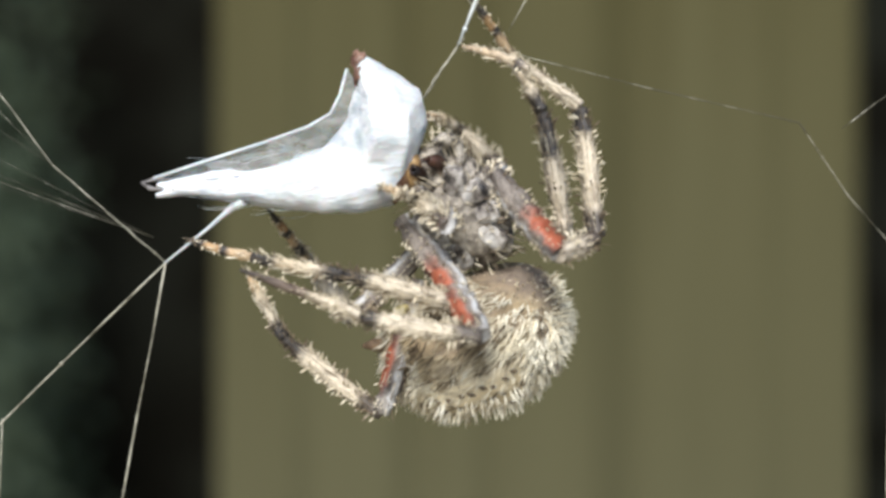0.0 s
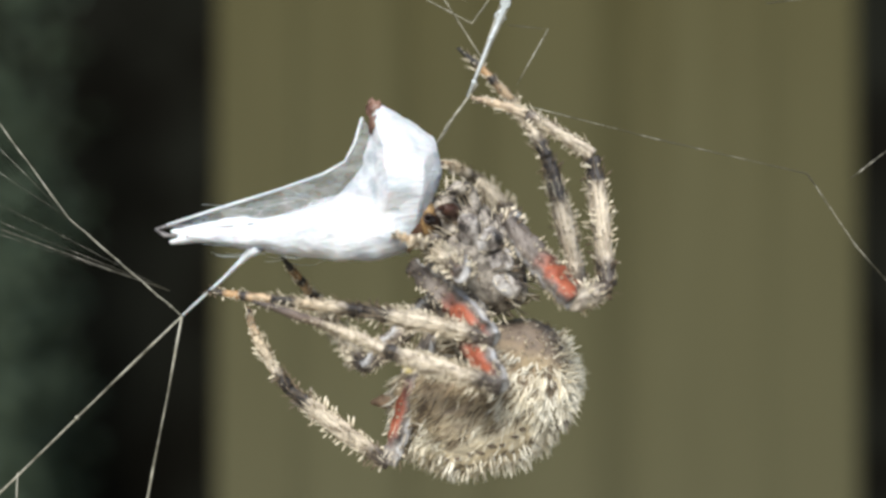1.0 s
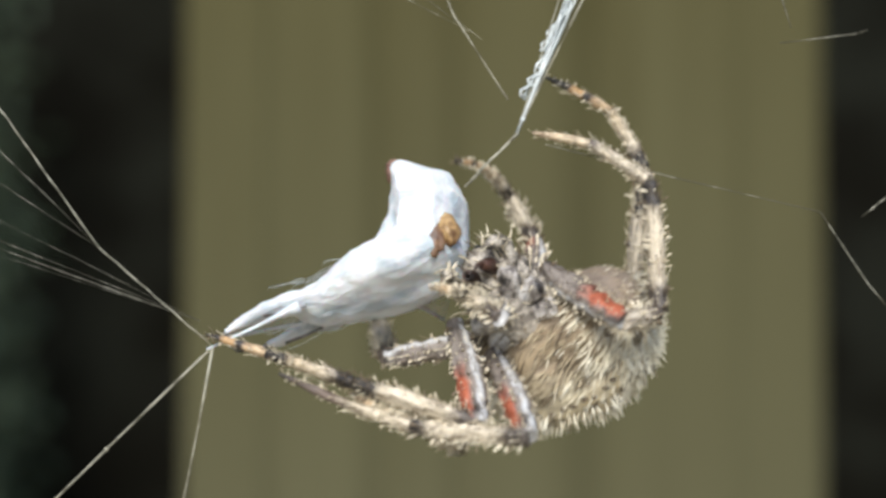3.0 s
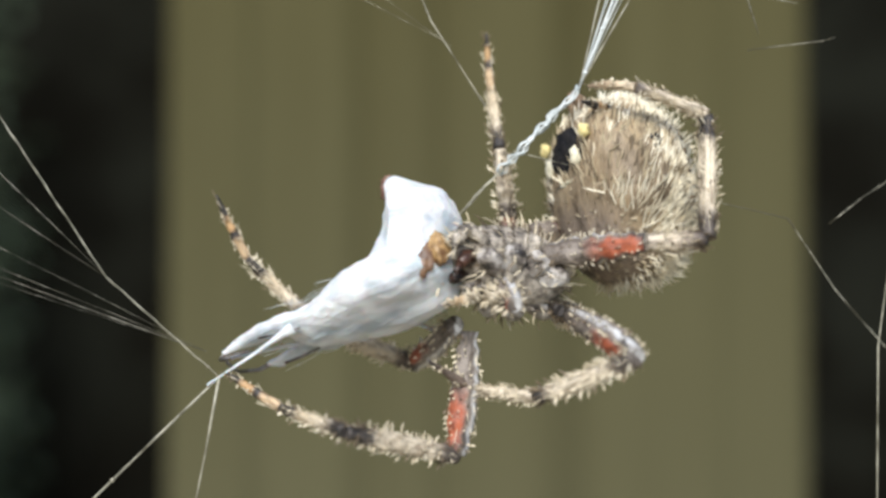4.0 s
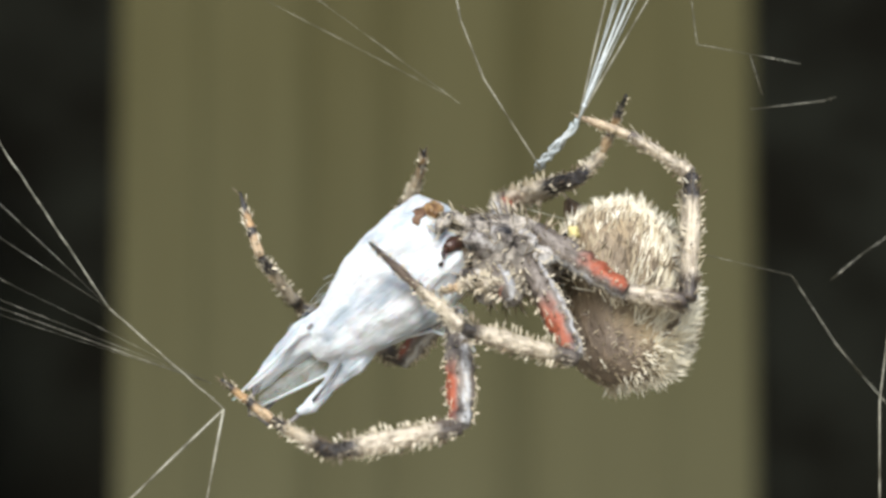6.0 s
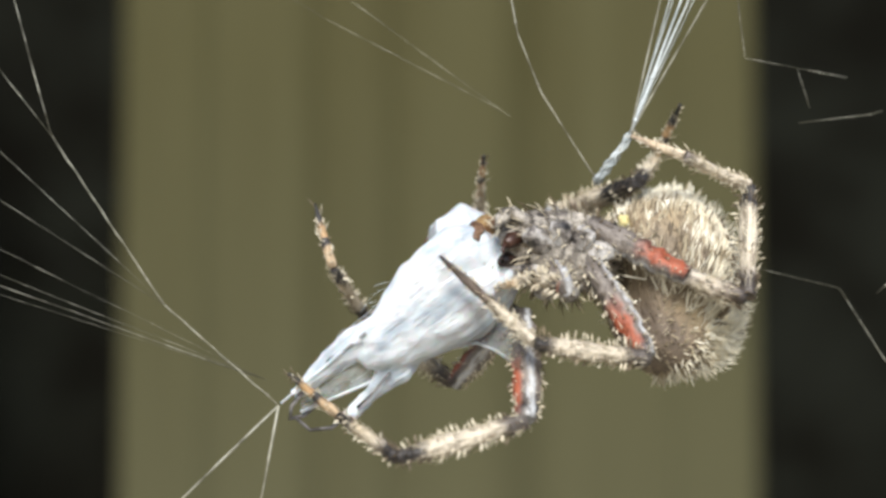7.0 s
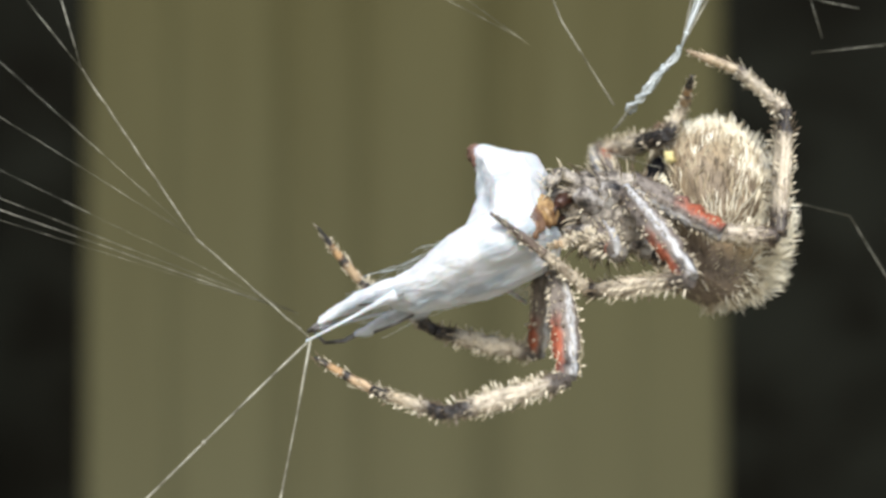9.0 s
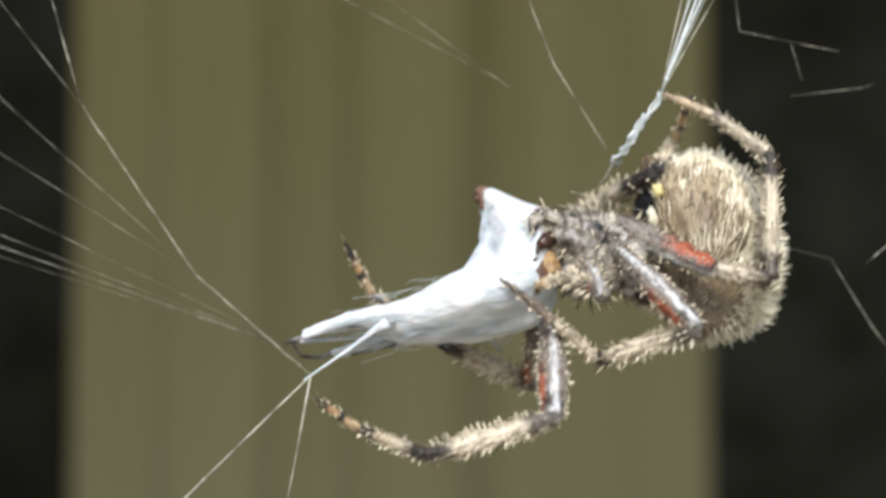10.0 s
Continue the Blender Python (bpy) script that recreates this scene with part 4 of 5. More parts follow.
    body.at(7.5, (2.90, -0.50, 7.59), (-0.95, -0.1, 0.15), (9.96, 1.80, 8.26), (-0.15, 0.25, 0.95), (-0.85, -0.08, 0.2), (-0.2, -0.9, -0.35))
    body.at(8, (2.83, -0.50, 5.87), (-0.85, -0.3, 0.2), (10.18, 1.80, 9.64), (-0.03, 0.15, 0.98), (-0.64, -0.66, 0.1), (-0.3, -0.85, -0.4))
    body.at(8.5, (3.59, -0.50, 5.24), (-0.9, -0.2, 0.2), (9.50, 1.80, 7.67), (-0.25, 0.15, 0.95), (-0.62, -0.08, 0.25), (-0.3, -0.85, -0.4))
    body.at(9, (5.18, -0.50, 6.95), (-0.95, -0.1, 0.15), (12.04, 1.80, 7.15), (-0.2, 0.2, 0.95), (-0.88, -0.08, 0.1), (-0.2, -0.9, -0.35))
    body.at(9.5, (5.30, -0.50, 7.19), (-0.95, -0.1, 0.15), (12.18, 1.80, 7.74), (-0.2, 0.2, 0.95), (-0.88, -0.08, 0.1), (-0.2, -0.9, -0.35))
    body.at(10, (5.31, -0.50, 7.15), (-0.95, -0.1, 0.15), (12.51, 1.80, 7.71), (-0.2, 0.2, 0.95), (-0.88, -0.08, 0.1), (-0.2, -0.9, -0.35))
    legs['line_leg'].at(0, (2.88, -1.37, 4.04), (6.05, -4.66, -0.26), (8.24, -2.23, 0.64), (7.39, -2.00, 7.64), (3.98, -1.60, 10.12), (1.02, -0.60, 11.16))
    legs['line_leg'].at(0.5, (2.83, -1.21, 4.02), (6.02, -4.99, 0.17), (8.15, -2.48, 0.95), (7.50, -2.26, 7.98), (4.02, -1.31, 10.19), (0.95, -0.59, 11.14))
    legs['line_leg'].at(1, (3.17, -1.37, 4.23), (6.31, -4.73, -0.03), (8.38, -2.17, 0.79), (7.62, -2.00, 7.80), (4.12, -1.48, 10.13), (1.09, -0.70, 11.15))
    legs['line_leg'].at(1.5, (3.41, -1.42, 4.50), (6.62, -4.79, 0.29), (8.32, -1.94, 0.96), (7.80, -2.56, 7.97), (4.59, -1.02, 10.26), (1.46, -0.62, 11.21))
    legs['line_leg'].at(2, (3.42, -1.41, 4.88), (6.28, -4.63, 0.33), (8.35, -2.03, 0.93), (8.10, -2.79, 7.94), (4.82, -0.88, 9.82), (1.79, -0.63, 11.09))
    legs['line_leg'].at(2.5, (4.18, -1.29, 4.06), (7.52, -4.85, 0.11), (9.60, -2.30, 0.93), (8.59, -2.87, 7.89), (5.61, -0.77, 10.05), (2.41, -0.59, 10.80))
    legs['line_leg'].at(2.7, (3.93, -1.16, 3.17), (7.50, -5.19, -0.06), (9.33, -2.47, 0.80), (8.60, -2.95, 7.80), (5.70, -0.63, 9.83), (2.47, -0.54, 10.49))
    legs['line_leg'].at(3.8, (5.40, -0.79, 6.47), (9.97, -5.06, 6.05), (13.11, -4.01, 5.31), (13.75, -2.27, 12.12), (10.13, -1.51, 14.17), (7.22, -0.15, 14.91))
    legs['line_leg'].at(4, (5.49, -1.10, 4.80), (10.75, -4.00, 5.48), (13.90, -3.65, 5.71), (14.34, -1.82, 12.52), (10.39, -2.26, 13.98), (8.09, 0.07, 14.37))
    legs['line_leg'].at(4.5, (5.70, -1.01, 7.90), (9.73, -4.38, 4.46), (12.94, -3.71, 5.29), (13.43, -2.66, 12.25), (9.76, -1.78, 14.18), (7.31, 0.26, 15.00))
    legs['line_leg'].at(5, (5.07, -1.45, 9.61), (9.61, -3.43, 5.74), (12.98, -3.61, 5.56), (14.12, -1.91, 12.32), (10.42, -1.67, 14.38), (7.61, -0.20, 15.24))
    legs['line_leg'].at(5.5, (4.70, -1.35, 9.06), (9.26, -3.60, 5.40), (12.65, -3.55, 5.20), (12.91, -3.07, 12.23), (10.56, -0.45, 14.58), (7.45, -0.50, 15.68))
    legs['line_leg'].at(7, (5.02, -1.27, 10.53), (9.82, -3.94, 7.51), (13.01, -4.08, 6.37), (14.17, -1.14, 12.68), (10.31, -1.75, 14.30), (7.53, -0.51, 15.58))
    legs['line_leg'].at(7.5, (4.48, -1.27, 9.31), (9.65, -3.92, 6.93), (12.89, -4.44, 6.08), (13.96, -0.78, 12.02), (10.18, -1.83, 13.62), (7.46, -0.44, 14.83))
    legs['line_leg'].at(8, (5.05, -1.40, 6.16), (10.92, -3.30, 6.26), (13.83, -3.57, 5.82), (14.52, -2.96, 12.82), (11.71, -0.48, 14.79), (8.44, -0.49, 15.19))
    legs['line_leg'].at(8.5, (5.36, -1.46, 6.62), (9.59, -3.90, 2.67), (12.58, -2.56, 1.81), (16.24, -2.16, 7.83), (15.52, -1.47, 11.94), (14.23, -0.70, 14.88))
    legs['line_leg'].at(9, (6.46, -0.98, 8.92), (10.61, -4.50, 5.80), (13.93, -3.83, 5.71), (14.63, -3.21, 12.71), (12.99, -0.34, 15.35), (9.86, -0.49, 16.38))
    legs['line_leg'].at(9.5, (6.63, -1.07, 9.09), (11.28, -4.33, 6.42), (14.53, -3.73, 5.69), (14.78, -2.87, 12.69), (12.56, -0.67, 15.55), (9.47, -0.47, 16.68))
    legs['line_leg'].at(10, (6.66, -1.08, 9.04), (11.26, -4.28, 6.23), (14.58, -3.81, 5.73), (14.90, -3.04, 12.74), (12.66, -0.43, 15.22), (9.59, -0.49, 16.39))
    legs['far_line_leg'].at(0, (2.53, 0.90, 4.19), (7.23, 3.75, -0.24), (5.77, 3.54, 7.94), (3.87, 3.43, 11.37), (1.47, 1.33, 14.38))
    legs['far_line_leg'].at(0.5, (2.56, 0.84, 3.93), (6.93, 5.31, 0.64), (4.88, 4.90, 8.69), (2.41, 4.80, 12.46), (-1.12, 4.70, 15.71))
    legs['far_line_leg'].at(1, (2.83, 0.87, 4.35), (7.58, 3.99, 0.16), (5.62, 3.67, 8.23), (3.51, 3.58, 11.54), (0.36, 3.55, 14.60))
    legs['far_line_leg'].at(1.5, (2.97, 0.87, 4.67), (7.65, 4.09, 0.49), (6.03, 3.67, 8.63), (4.07, 3.57, 12.02), (-0.36, 3.50, 15.64))
    legs['far_line_leg'].at(2, (3.09, 0.92, 5.04), (7.76, 2.90, 0.13), (7.13, 3.74, 8.38), (5.11, 3.73, 11.74), (2.24, 3.72, 15.07))
    legs['far_line_leg'].at(2.5, (3.98, 0.89, 4.00), (9.18, 4.01, 0.39), (7.78, 3.70, 8.77), (4.38, 3.70, 12.77), (0.75, 3.70, 16.57))
    legs['far_line_leg'].at(2.7, (3.82, 0.88, 2.95), (9.33, 4.32, 0.19), (9.00, 3.81, 8.48), (6.97, 3.64, 11.83), (3.36, 3.57, 14.32))
    legs['far_line_leg'].at(3.8, (4.75, 0.94, 6.53), (10.51, 4.83, 7.73), (12.21, -2.47, 11.32), (10.68, 0.58, 13.25), (7.55, -2.49, 13.13))
    legs['far_line_leg'].at(4, (4.42, 0.92, 5.98), (9.92, 5.26, 6.85), (12.01, -1.52, 11.18), (10.68, 1.61, 13.14), (7.91, -1.80, 13.30))
    legs['far_line_leg'].at(4.5, (4.93, 0.90, 7.93), (8.32, 7.01, 8.91), (8.24, -0.58, 12.30), (8.62, 2.94, 13.99), (7.21, -1.08, 15.09))
    legs['far_line_leg'].at(5, (3.66, 0.90, 10.32), (3.88, 7.70, 12.19), (5.72, -0.41, 12.31), (7.55, 2.57, 14.09), (7.43, -1.63, 15.34))
    legs['far_line_leg'].at(5.5, (3.47, 0.89, 9.54), (3.96, 7.57, 11.75), (6.86, -0.20, 12.28), (8.86, 2.70, 14.00), (9.93, -0.32, 17.01))
    legs['far_line_leg'].at(7, (4.04, 0.88, 10.85), (4.64, 7.85, 11.77), (8.22, 0.46, 13.05), (10.00, 3.48, 14.82), (10.63, 0.05, 17.49))
    legs['far_line_leg'].at(7.5, (3.49, 0.90, 9.60), (4.77, 7.46, 11.88), (7.12, -0.50, 12.41), (8.74, 1.94, 15.01), (9.02, -2.04, 16.83))
    legs['far_line_leg'].at(8, (3.45, 0.89, 7.86), (4.23, 7.89, 8.30), (4.62, 0.17, 11.36), (5.69, 2.54, 14.30), (6.48, -0.42, 17.45))
    legs['far_line_leg'].at(8.5, (4.25, 0.90, 7.23), (4.45, 7.94, 6.90), (4.72, 0.03, 9.44), (6.27, 2.23, 12.29), (5.88, -1.91, 13.72))
    legs['far_line_leg'].at(9, (5.88, 0.90, 8.99), (6.69, 7.52, 11.31), (8.65, -0.56, 11.49), (10.52, 2.23, 13.51), (9.73, -1.92, 14.70))
    legs['far_line_leg'].at(9.5, (6.02, 0.89, 9.24), (6.47, 7.82, 10.55), (8.98, 0.02, 11.98), (10.65, 2.51, 14.50), (9.97, -1.62, 15.83))
    legs['far_line_leg'].at(10, (6.00, 0.88, 9.17), (6.51, 7.87, 10.01), (9.38, 0.32, 11.94), (11.28, 3.10, 13.95), (11.31, -0.64, 16.27))
    legs['reach_leg'].at(0, (-2.28, -1.05, 1.60), (1.49, -3.93, -3.20), (-5.27, -2.97, -1.43), (-10.30, -2.26, -0.44), (-13.74, -1.76, 0.52))
    legs['reach_leg'].at(0.5, (-2.31, -0.95, 1.43), (1.93, -4.13, -2.73), (-4.84, -3.04, -1.08), (-9.90, -2.32, -0.26), (-13.40, -1.77, 0.40))
    legs['reach_leg'].at(1, (-2.14, -0.89, 1.86), (2.20, -4.29, -2.03), (-4.61, -3.18, -0.57), (-9.67, -2.29, 0.04), (-13.20, -1.68, 0.51))
    legs['reach_leg'].at(1.5, (-1.88, -0.99, 2.08), (2.83, -4.17, -1.56), (-3.96, -3.08, 0.05), (-9.04, -2.26, 0.63), (-12.56, -1.59, 1.01))
    legs['reach_leg'].at(2, (-1.94, -0.90, 2.55), (2.92, -4.16, -0.80), (-3.92, -3.13, 0.58), (-9.02, -2.38, 1.02), (-12.57, -1.75, 1.16))
    legs['reach_leg'].at(2.5, (-1.11, -0.42, 1.77), (1.58, -5.26, -2.08), (-4.98, -3.56, -0.10), (-9.97, -2.49, 0.76), (-13.47, -1.70, 1.11))
    legs['reach_leg'].at(2.7, (-1.04, -0.81, 0.57), (0.85, -5.33, -4.06), (-5.31, -2.80, -1.72), (-10.24, -2.12, -0.30), (-13.71, -1.43, 0.38))
    legs['reach_leg'].at(3.8, (0.54, -1.16, 1.89), (-0.77, -2.49, -4.59), (-6.84, -5.91, -3.45), (-9.77, -1.81, -2.26), (-12.47, -0.29, -0.42))
    legs['reach_leg'].at(4, (1.76, -1.18, 0.71), (1.01, -1.98, -5.95), (-4.87, -5.52, -4.31), (-8.41, -1.85, -3.40), (-11.40, -1.08, -1.54))
    legs['reach_leg'].at(4.5, (0.45, -1.30, 2.32), (-0.13, -3.27, -4.10), (-6.98, -4.80, -3.31), (-10.33, -0.99, -2.28), (-12.99, -0.99, 0.16))
    legs['reach_leg'].at(5, (0.73, -1.07, 5.08), (0.69, -4.11, -0.94), (-6.26, -4.83, -1.91), (-9.33, -0.81, -0.80), (-12.13, -1.03, 1.46))
    legs['reach_leg'].at(5.5, (0.10, -1.07, 4.62), (0.20, -4.01, -1.45), (-6.73, -4.90, -2.41), (-9.68, -0.78, -1.35), (-12.48, -1.10, 0.90))
    legs['reach_leg'].at(7, (1.30, -1.02, 5.56), (0.90, -4.64, -0.11), (-5.89, -4.49, -2.02), (-8.83, -0.71, -0.06), (-11.57, -1.10, 2.25))
    legs['reach_leg'].at(7.5, (0.56, -1.10, 4.56), (0.43, -4.04, -1.51), (-6.52, -4.79, -2.51), (-9.49, -0.85, -0.97), (-11.92, -1.01, 1.69))
    legs['reach_leg'].at(8, (0.96, -1.08, 2.28), (0.84, -3.65, -3.96), (-6.06, -5.11, -3.60), (-9.10, -1.00, -2.78), (-12.24, -0.99, -1.02))
    legs['reach_leg'].at(8.5, (0.35, -1.27, 1.92), (-0.26, -3.43, -4.44), (-7.16, -4.86, -4.85), (-10.06, -0.77, -3.57), (-12.37, -1.10, -0.82))
    legs['reach_leg'].at(9, (2.13, -1.05, 3.96), (2.05, -4.11, -2.05), (-4.76, -4.76, -3.80), (-8.20, -1.02, -2.79), (-11.33, -0.98, -1.01))
    legs['reach_leg'].at(9.5, (2.19, -1.40, 3.63), (1.69, -6.09, -1.20), (-4.17, -2.78, -3.33), (-8.24, 0.29, -2.44), (-10.95, -1.12, -0.51))
    legs['reach_leg'].at(10, (2.80, -1.10, 3.24), (1.97, -5.68, -1.64), (-4.48, -3.67, -3.70), (-7.66, 0.28, -2.65), (-10.15, -1.59, -0.84))
    legs['far_reach_leg'].at(0, (-0.88, 1.42, 0.39), (-5.27, 2.52, -3.96), (-7.78, 8.44, -1.46), (-8.60, 3.64, 0.29), (-9.78, 0.25, 2.24))
    legs['far_reach_leg'].at(0.5, (-0.85, 1.42, 0.12), (-5.24, 2.52, -4.23), (-7.87, 8.43, -1.84), (-8.61, 3.64, -0.01), (-9.73, 0.26, 1.99))
    legs['far_reach_leg'].at(1, (-0.54, 1.41, 0.54), (-4.92, 2.44, -3.84), (-7.35, 8.43, -1.43), (-8.24, 3.67, 0.39), (-9.48, 0.34, 2.39))
    legs['far_reach_leg'].at(1.5, (-0.45, 1.42, 0.84), (-4.84, 2.53, -3.50), (-7.50, 8.43, -1.09), (-8.21, 3.63, 0.72), (-9.31, 0.25, 2.71))
    legs['far_reach_leg'].at(2, (-0.41, 1.48, 1.19), (-3.69, 6.82, 0.81), (-5.30, 0.95, 4.06), (-6.97, 5.03, 6.77), (-9.37, 1.86, 7.67))
    legs['far_reach_leg'].at(2.5, (-0.25, 2.85, -0.31), (-3.64, 7.71, -2.38), (-4.84, 2.88, 2.39), (-4.30, -2.26, 2.07), (-4.27, 1.80, 2.36))
    legs['far_reach_leg'].at(2.7, (1.45, 1.03, -0.69), (-4.53, 2.56, -1.84), (-4.19, 9.15, 0.18), (-4.29, 4.20, 1.67), (-4.37, 0.18, 2.37))
    legs['far_reach_leg'].at(3.8, (0.92, 0.91, 3.06), (-3.21, 4.28, -0.24), (-8.28, 6.04, 4.11), (-11.11, 3.24, 7.42), (-12.05, 2.98, 11.38))
    legs['far_reach_leg'].at(4, (1.13, 0.80, 1.11), (-1.08, 6.14, -1.34), (-7.04, 3.83, 1.25), (-10.79, 3.89, 4.83), (-12.50, 3.03, 8.43))
    legs['far_reach_leg'].at(4.5, (0.72, 1.01, 3.44), (-2.53, 4.94, -0.21), (-8.31, 4.37, 3.52), (-11.21, 3.67, 7.75), (-12.16, 3.22, 11.69))
    legs['far_reach_leg'].at(5, (0.34, 1.02, 6.10), (-2.34, 5.40, 2.49), (-7.73, 3.79, 6.49), (-10.45, 3.64, 10.89), (-11.63, 3.37, 14.79))
    legs['far_reach_leg'].at(5.5, (-0.16, 0.70, 5.38), (-2.07, 5.84, 2.34), (-8.38, 6.00, 5.12), (-10.52, 2.30, 8.05), (-11.80, 3.10, 11.83))
    legs['far_reach_leg'].at(7, (1.14, 0.95, 5.83), (-2.02, 4.26, 1.53), (-7.22, 6.36, 5.56), (-9.11, 2.29, 8.13), (-10.15, 3.50, 11.88))
    legs['far_reach_leg'].at(7.5, (0.31, 0.96, 4.94), (-3.01, 3.98, 0.55), (-7.37, 6.87, 5.05), (-8.22, 1.99, 6.55), (-8.85, 3.54, 10.27))
    legs['far_reach_leg'].at(8, (1.02, 1.47, 3.19), (-2.95, 0.97, -1.64), (-4.39, 7.29, 0.72), (-5.41, 2.71, 2.89), (-5.92, 3.73, 6.81))
    legs['far_reach_leg'].at(8.5, (0.56, 1.16, 2.95), (-1.68, 2.30, -2.80), (-6.58, 6.81, -0.98), (-9.85, 3.80, 1.66), (-11.62, 2.82, 5.20))
    legs['far_reach_leg'].at(9, (1.82, 1.35, 3.87), (2.21, 5.11, -1.14), (-4.21, 3.07, 0.34), (-8.46, 3.89, 3.19), (-10.98, 3.04, 6.27))
    legs['far_reach_leg'].at(9.5, (2.06, 1.17, 3.91), (2.35, 5.29, -0.82), (-3.82, 2.94, 1.21), (-7.59, 4.56, 4.36), (-9.88, 2.89, 7.29))
    legs['far_reach_leg'].at(10, (2.47, 0.96, 3.25), (3.18, 5.98, -0.45), (-2.55, 3.02, 2.00), (-6.54, 4.68, 4.86), (-8.35, 2.69, 7.93))
    legs['wrap_leg'].at(0, (-0.72, -1.24, -0.55), (2.03, -6.00, -4.45), (-4.20, -4.70, -3.53), (-7.34, -2.83, -2.41), (-10.62, -4.29, -1.11))
    legs['wrap_leg'].at(0.5, (-0.67, -1.13, -0.75), (1.97, -6.21, -4.31), (-4.12, -4.75, -2.85), (-7.01, -2.68, -1.43), (-10.19, -4.55, -0.40))
    legs['wrap_leg'].at(1, (-0.45, -1.23, -0.35), (2.55, -5.79, -4.32), (-3.50, -4.48, -2.55), (-6.94, -3.51, -1.19), (-10.53, -4.08, 0.00))
    legs['wrap_leg'].at(1.5, (-0.30, -1.28, -0.08), (3.75, -5.37, -3.58), (-2.52, -4.41, -2.54), (-6.15, -4.00, -1.38), (-9.79, -3.96, -0.21))
    legs['wrap_leg'].at(2, (-0.02, -1.58, 0.15), (4.22, -4.85, -3.95), (-2.05, -4.62, -2.54), (-5.49, -3.25, -1.56), (-8.98, -3.99, -0.18))
    legs['wrap_leg'].at(2.5, (0.68, -1.38, -0.69), (3.57, -5.42, -5.26), (-2.70, -4.30, -4.33), (-6.33, -3.76, -3.24), (-9.76, -3.90, -1.56))
    legs['wrap_leg'].at(2.7, (0.54, -1.24, -1.67), (2.01, -6.26, -5.92), (-3.96, -4.05, -5.03), (-7.59, -3.68, -3.88), (-11.07, -3.86, -2.29))
    legs['wrap_leg'].at(3.8, (6.10, -1.32, 2.81), (8.33, -6.84, -0.35), (2.52, -4.98, -2.37), (0.71, -1.64, -1.88), (-1.78, -4.09, -0.31))
    legs['wrap_leg'].at(4, (7.29, -1.52, 1.57), (9.87, -7.43, -0.42), (5.07, -3.80, -2.70), (1.94, -1.62, -2.40), (-0.53, -4.05, -0.77))
    legs['wrap_leg'].at(4.5, (6.41, -1.25, 2.37), (8.20, -7.03, -0.60), (2.32, -4.60, 0.35), (0.33, -2.05, 2.38), (-2.15, -4.10, 4.45))
    legs['wrap_leg'].at(5, (4.35, -1.70, 8.35), (6.88, -4.27, 2.65), (0.58, -5.01, 3.70), (-1.77, -2.98, 5.94), (-4.55, -4.05, 8.35))
    legs['wrap_leg'].at(5.5, (3.91, -1.75, 8.08), (6.22, -4.16, 2.22), (0.11, -5.04, 4.03), (-2.08, -2.73, 6.15), (-4.71, -4.24, 8.48))
    legs['wrap_leg'].at(7, (4.67, -1.75, 8.74), (7.58, -4.12, 3.14), (1.27, -5.10, 3.94), (-0.86, -2.84, 6.16), (-3.62, -4.10, 8.50))
    legs['wrap_leg'].at(7.5, (3.94, -1.40, 8.32), (6.18, -5.42, 3.39), (-0.10, -5.00, 4.73), (-2.29, -2.57, 6.72), (-5.02, -4.32, 8.76))
    legs['wrap_leg'].at(8, (4.85, -1.22, 5.12), (6.28, -6.16, 0.75), (0.44, -4.61, 2.96), (-2.04, -3.11, 5.46), (-4.78, -4.00, 7.98))
    legs['wrap_leg'].at(8.5, (4.62, -1.49, 5.28), (7.29, -5.13, 0.26), (1.32, -4.76, 2.62), (-0.93, -3.07, 5.22), (-3.54, -4.03, 7.86))
    legs['wrap_leg'].at(9, (5.62, -2.29, 8.24), (8.34, -5.94, 3.26), (3.78, -1.45, 2.65), (0.99, -3.16, 4.64), (-2.09, -3.84, 6.80))
    legs['wrap_leg'].at(9.5, (6.18, -2.24, 7.39), (9.09, -6.16, 2.74), (4.64, -1.54, 2.29), (1.82, -3.10, 4.36), (-1.22, -3.76, 6.59))
    legs['wrap_leg'].at(10, (6.38, -2.12, 7.24), (9.62, -6.21, 2.97), (5.31, -1.77, 1.20), (2.53, -3.17, 3.42), (-0.51, -3.80, 5.67))
    legs['raised_leg'].at(0, (2.22, 0.22, 3.80), (3.39, 4.70, 4.67), (1.21, 7.63, 7.12), (-0.46, 4.49, 7.73), (-1.40, 1.21, 7.20))
    legs['raised_leg'].at(0.5, (2.28, 0.22, 3.54), (3.37, 4.73, 4.36), (1.14, 7.65, 6.77), (-0.48, 4.49, 7.42), (-1.36, 1.19, 6.94))
    legs['raised_leg'].at(1, (2.54, 0.22, 3.95), (3.76, 4.69, 4.76), (1.62, 7.68, 7.16), (-0.09, 4.58, 7.83), (-1.07, 1.30, 7.35))
    legs['raised_leg'].at(1.5, (2.69, 0.22, 4.27), (3.76, 4.73, 5.10), (1.52, 7.63, 7.51), (-0.09, 4.47, 8.15), (-0.96, 1.17, 7.66))
    legs['raised_leg'].at(2, (2.75, 0.22, 4.67), (3.93, 4.71, 5.46), (1.77, 7.69, 7.85), (0.08, 4.57, 8.53), (-0.87, 1.28, 8.06))
    legs['raised_leg'].at(2.5, (3.65, 0.21, 3.61), (4.43, 4.36, 5.69), (3.45, 8.20, 7.59), (1.30, 5.33, 8.07), (-0.09, 2.19, 7.80))
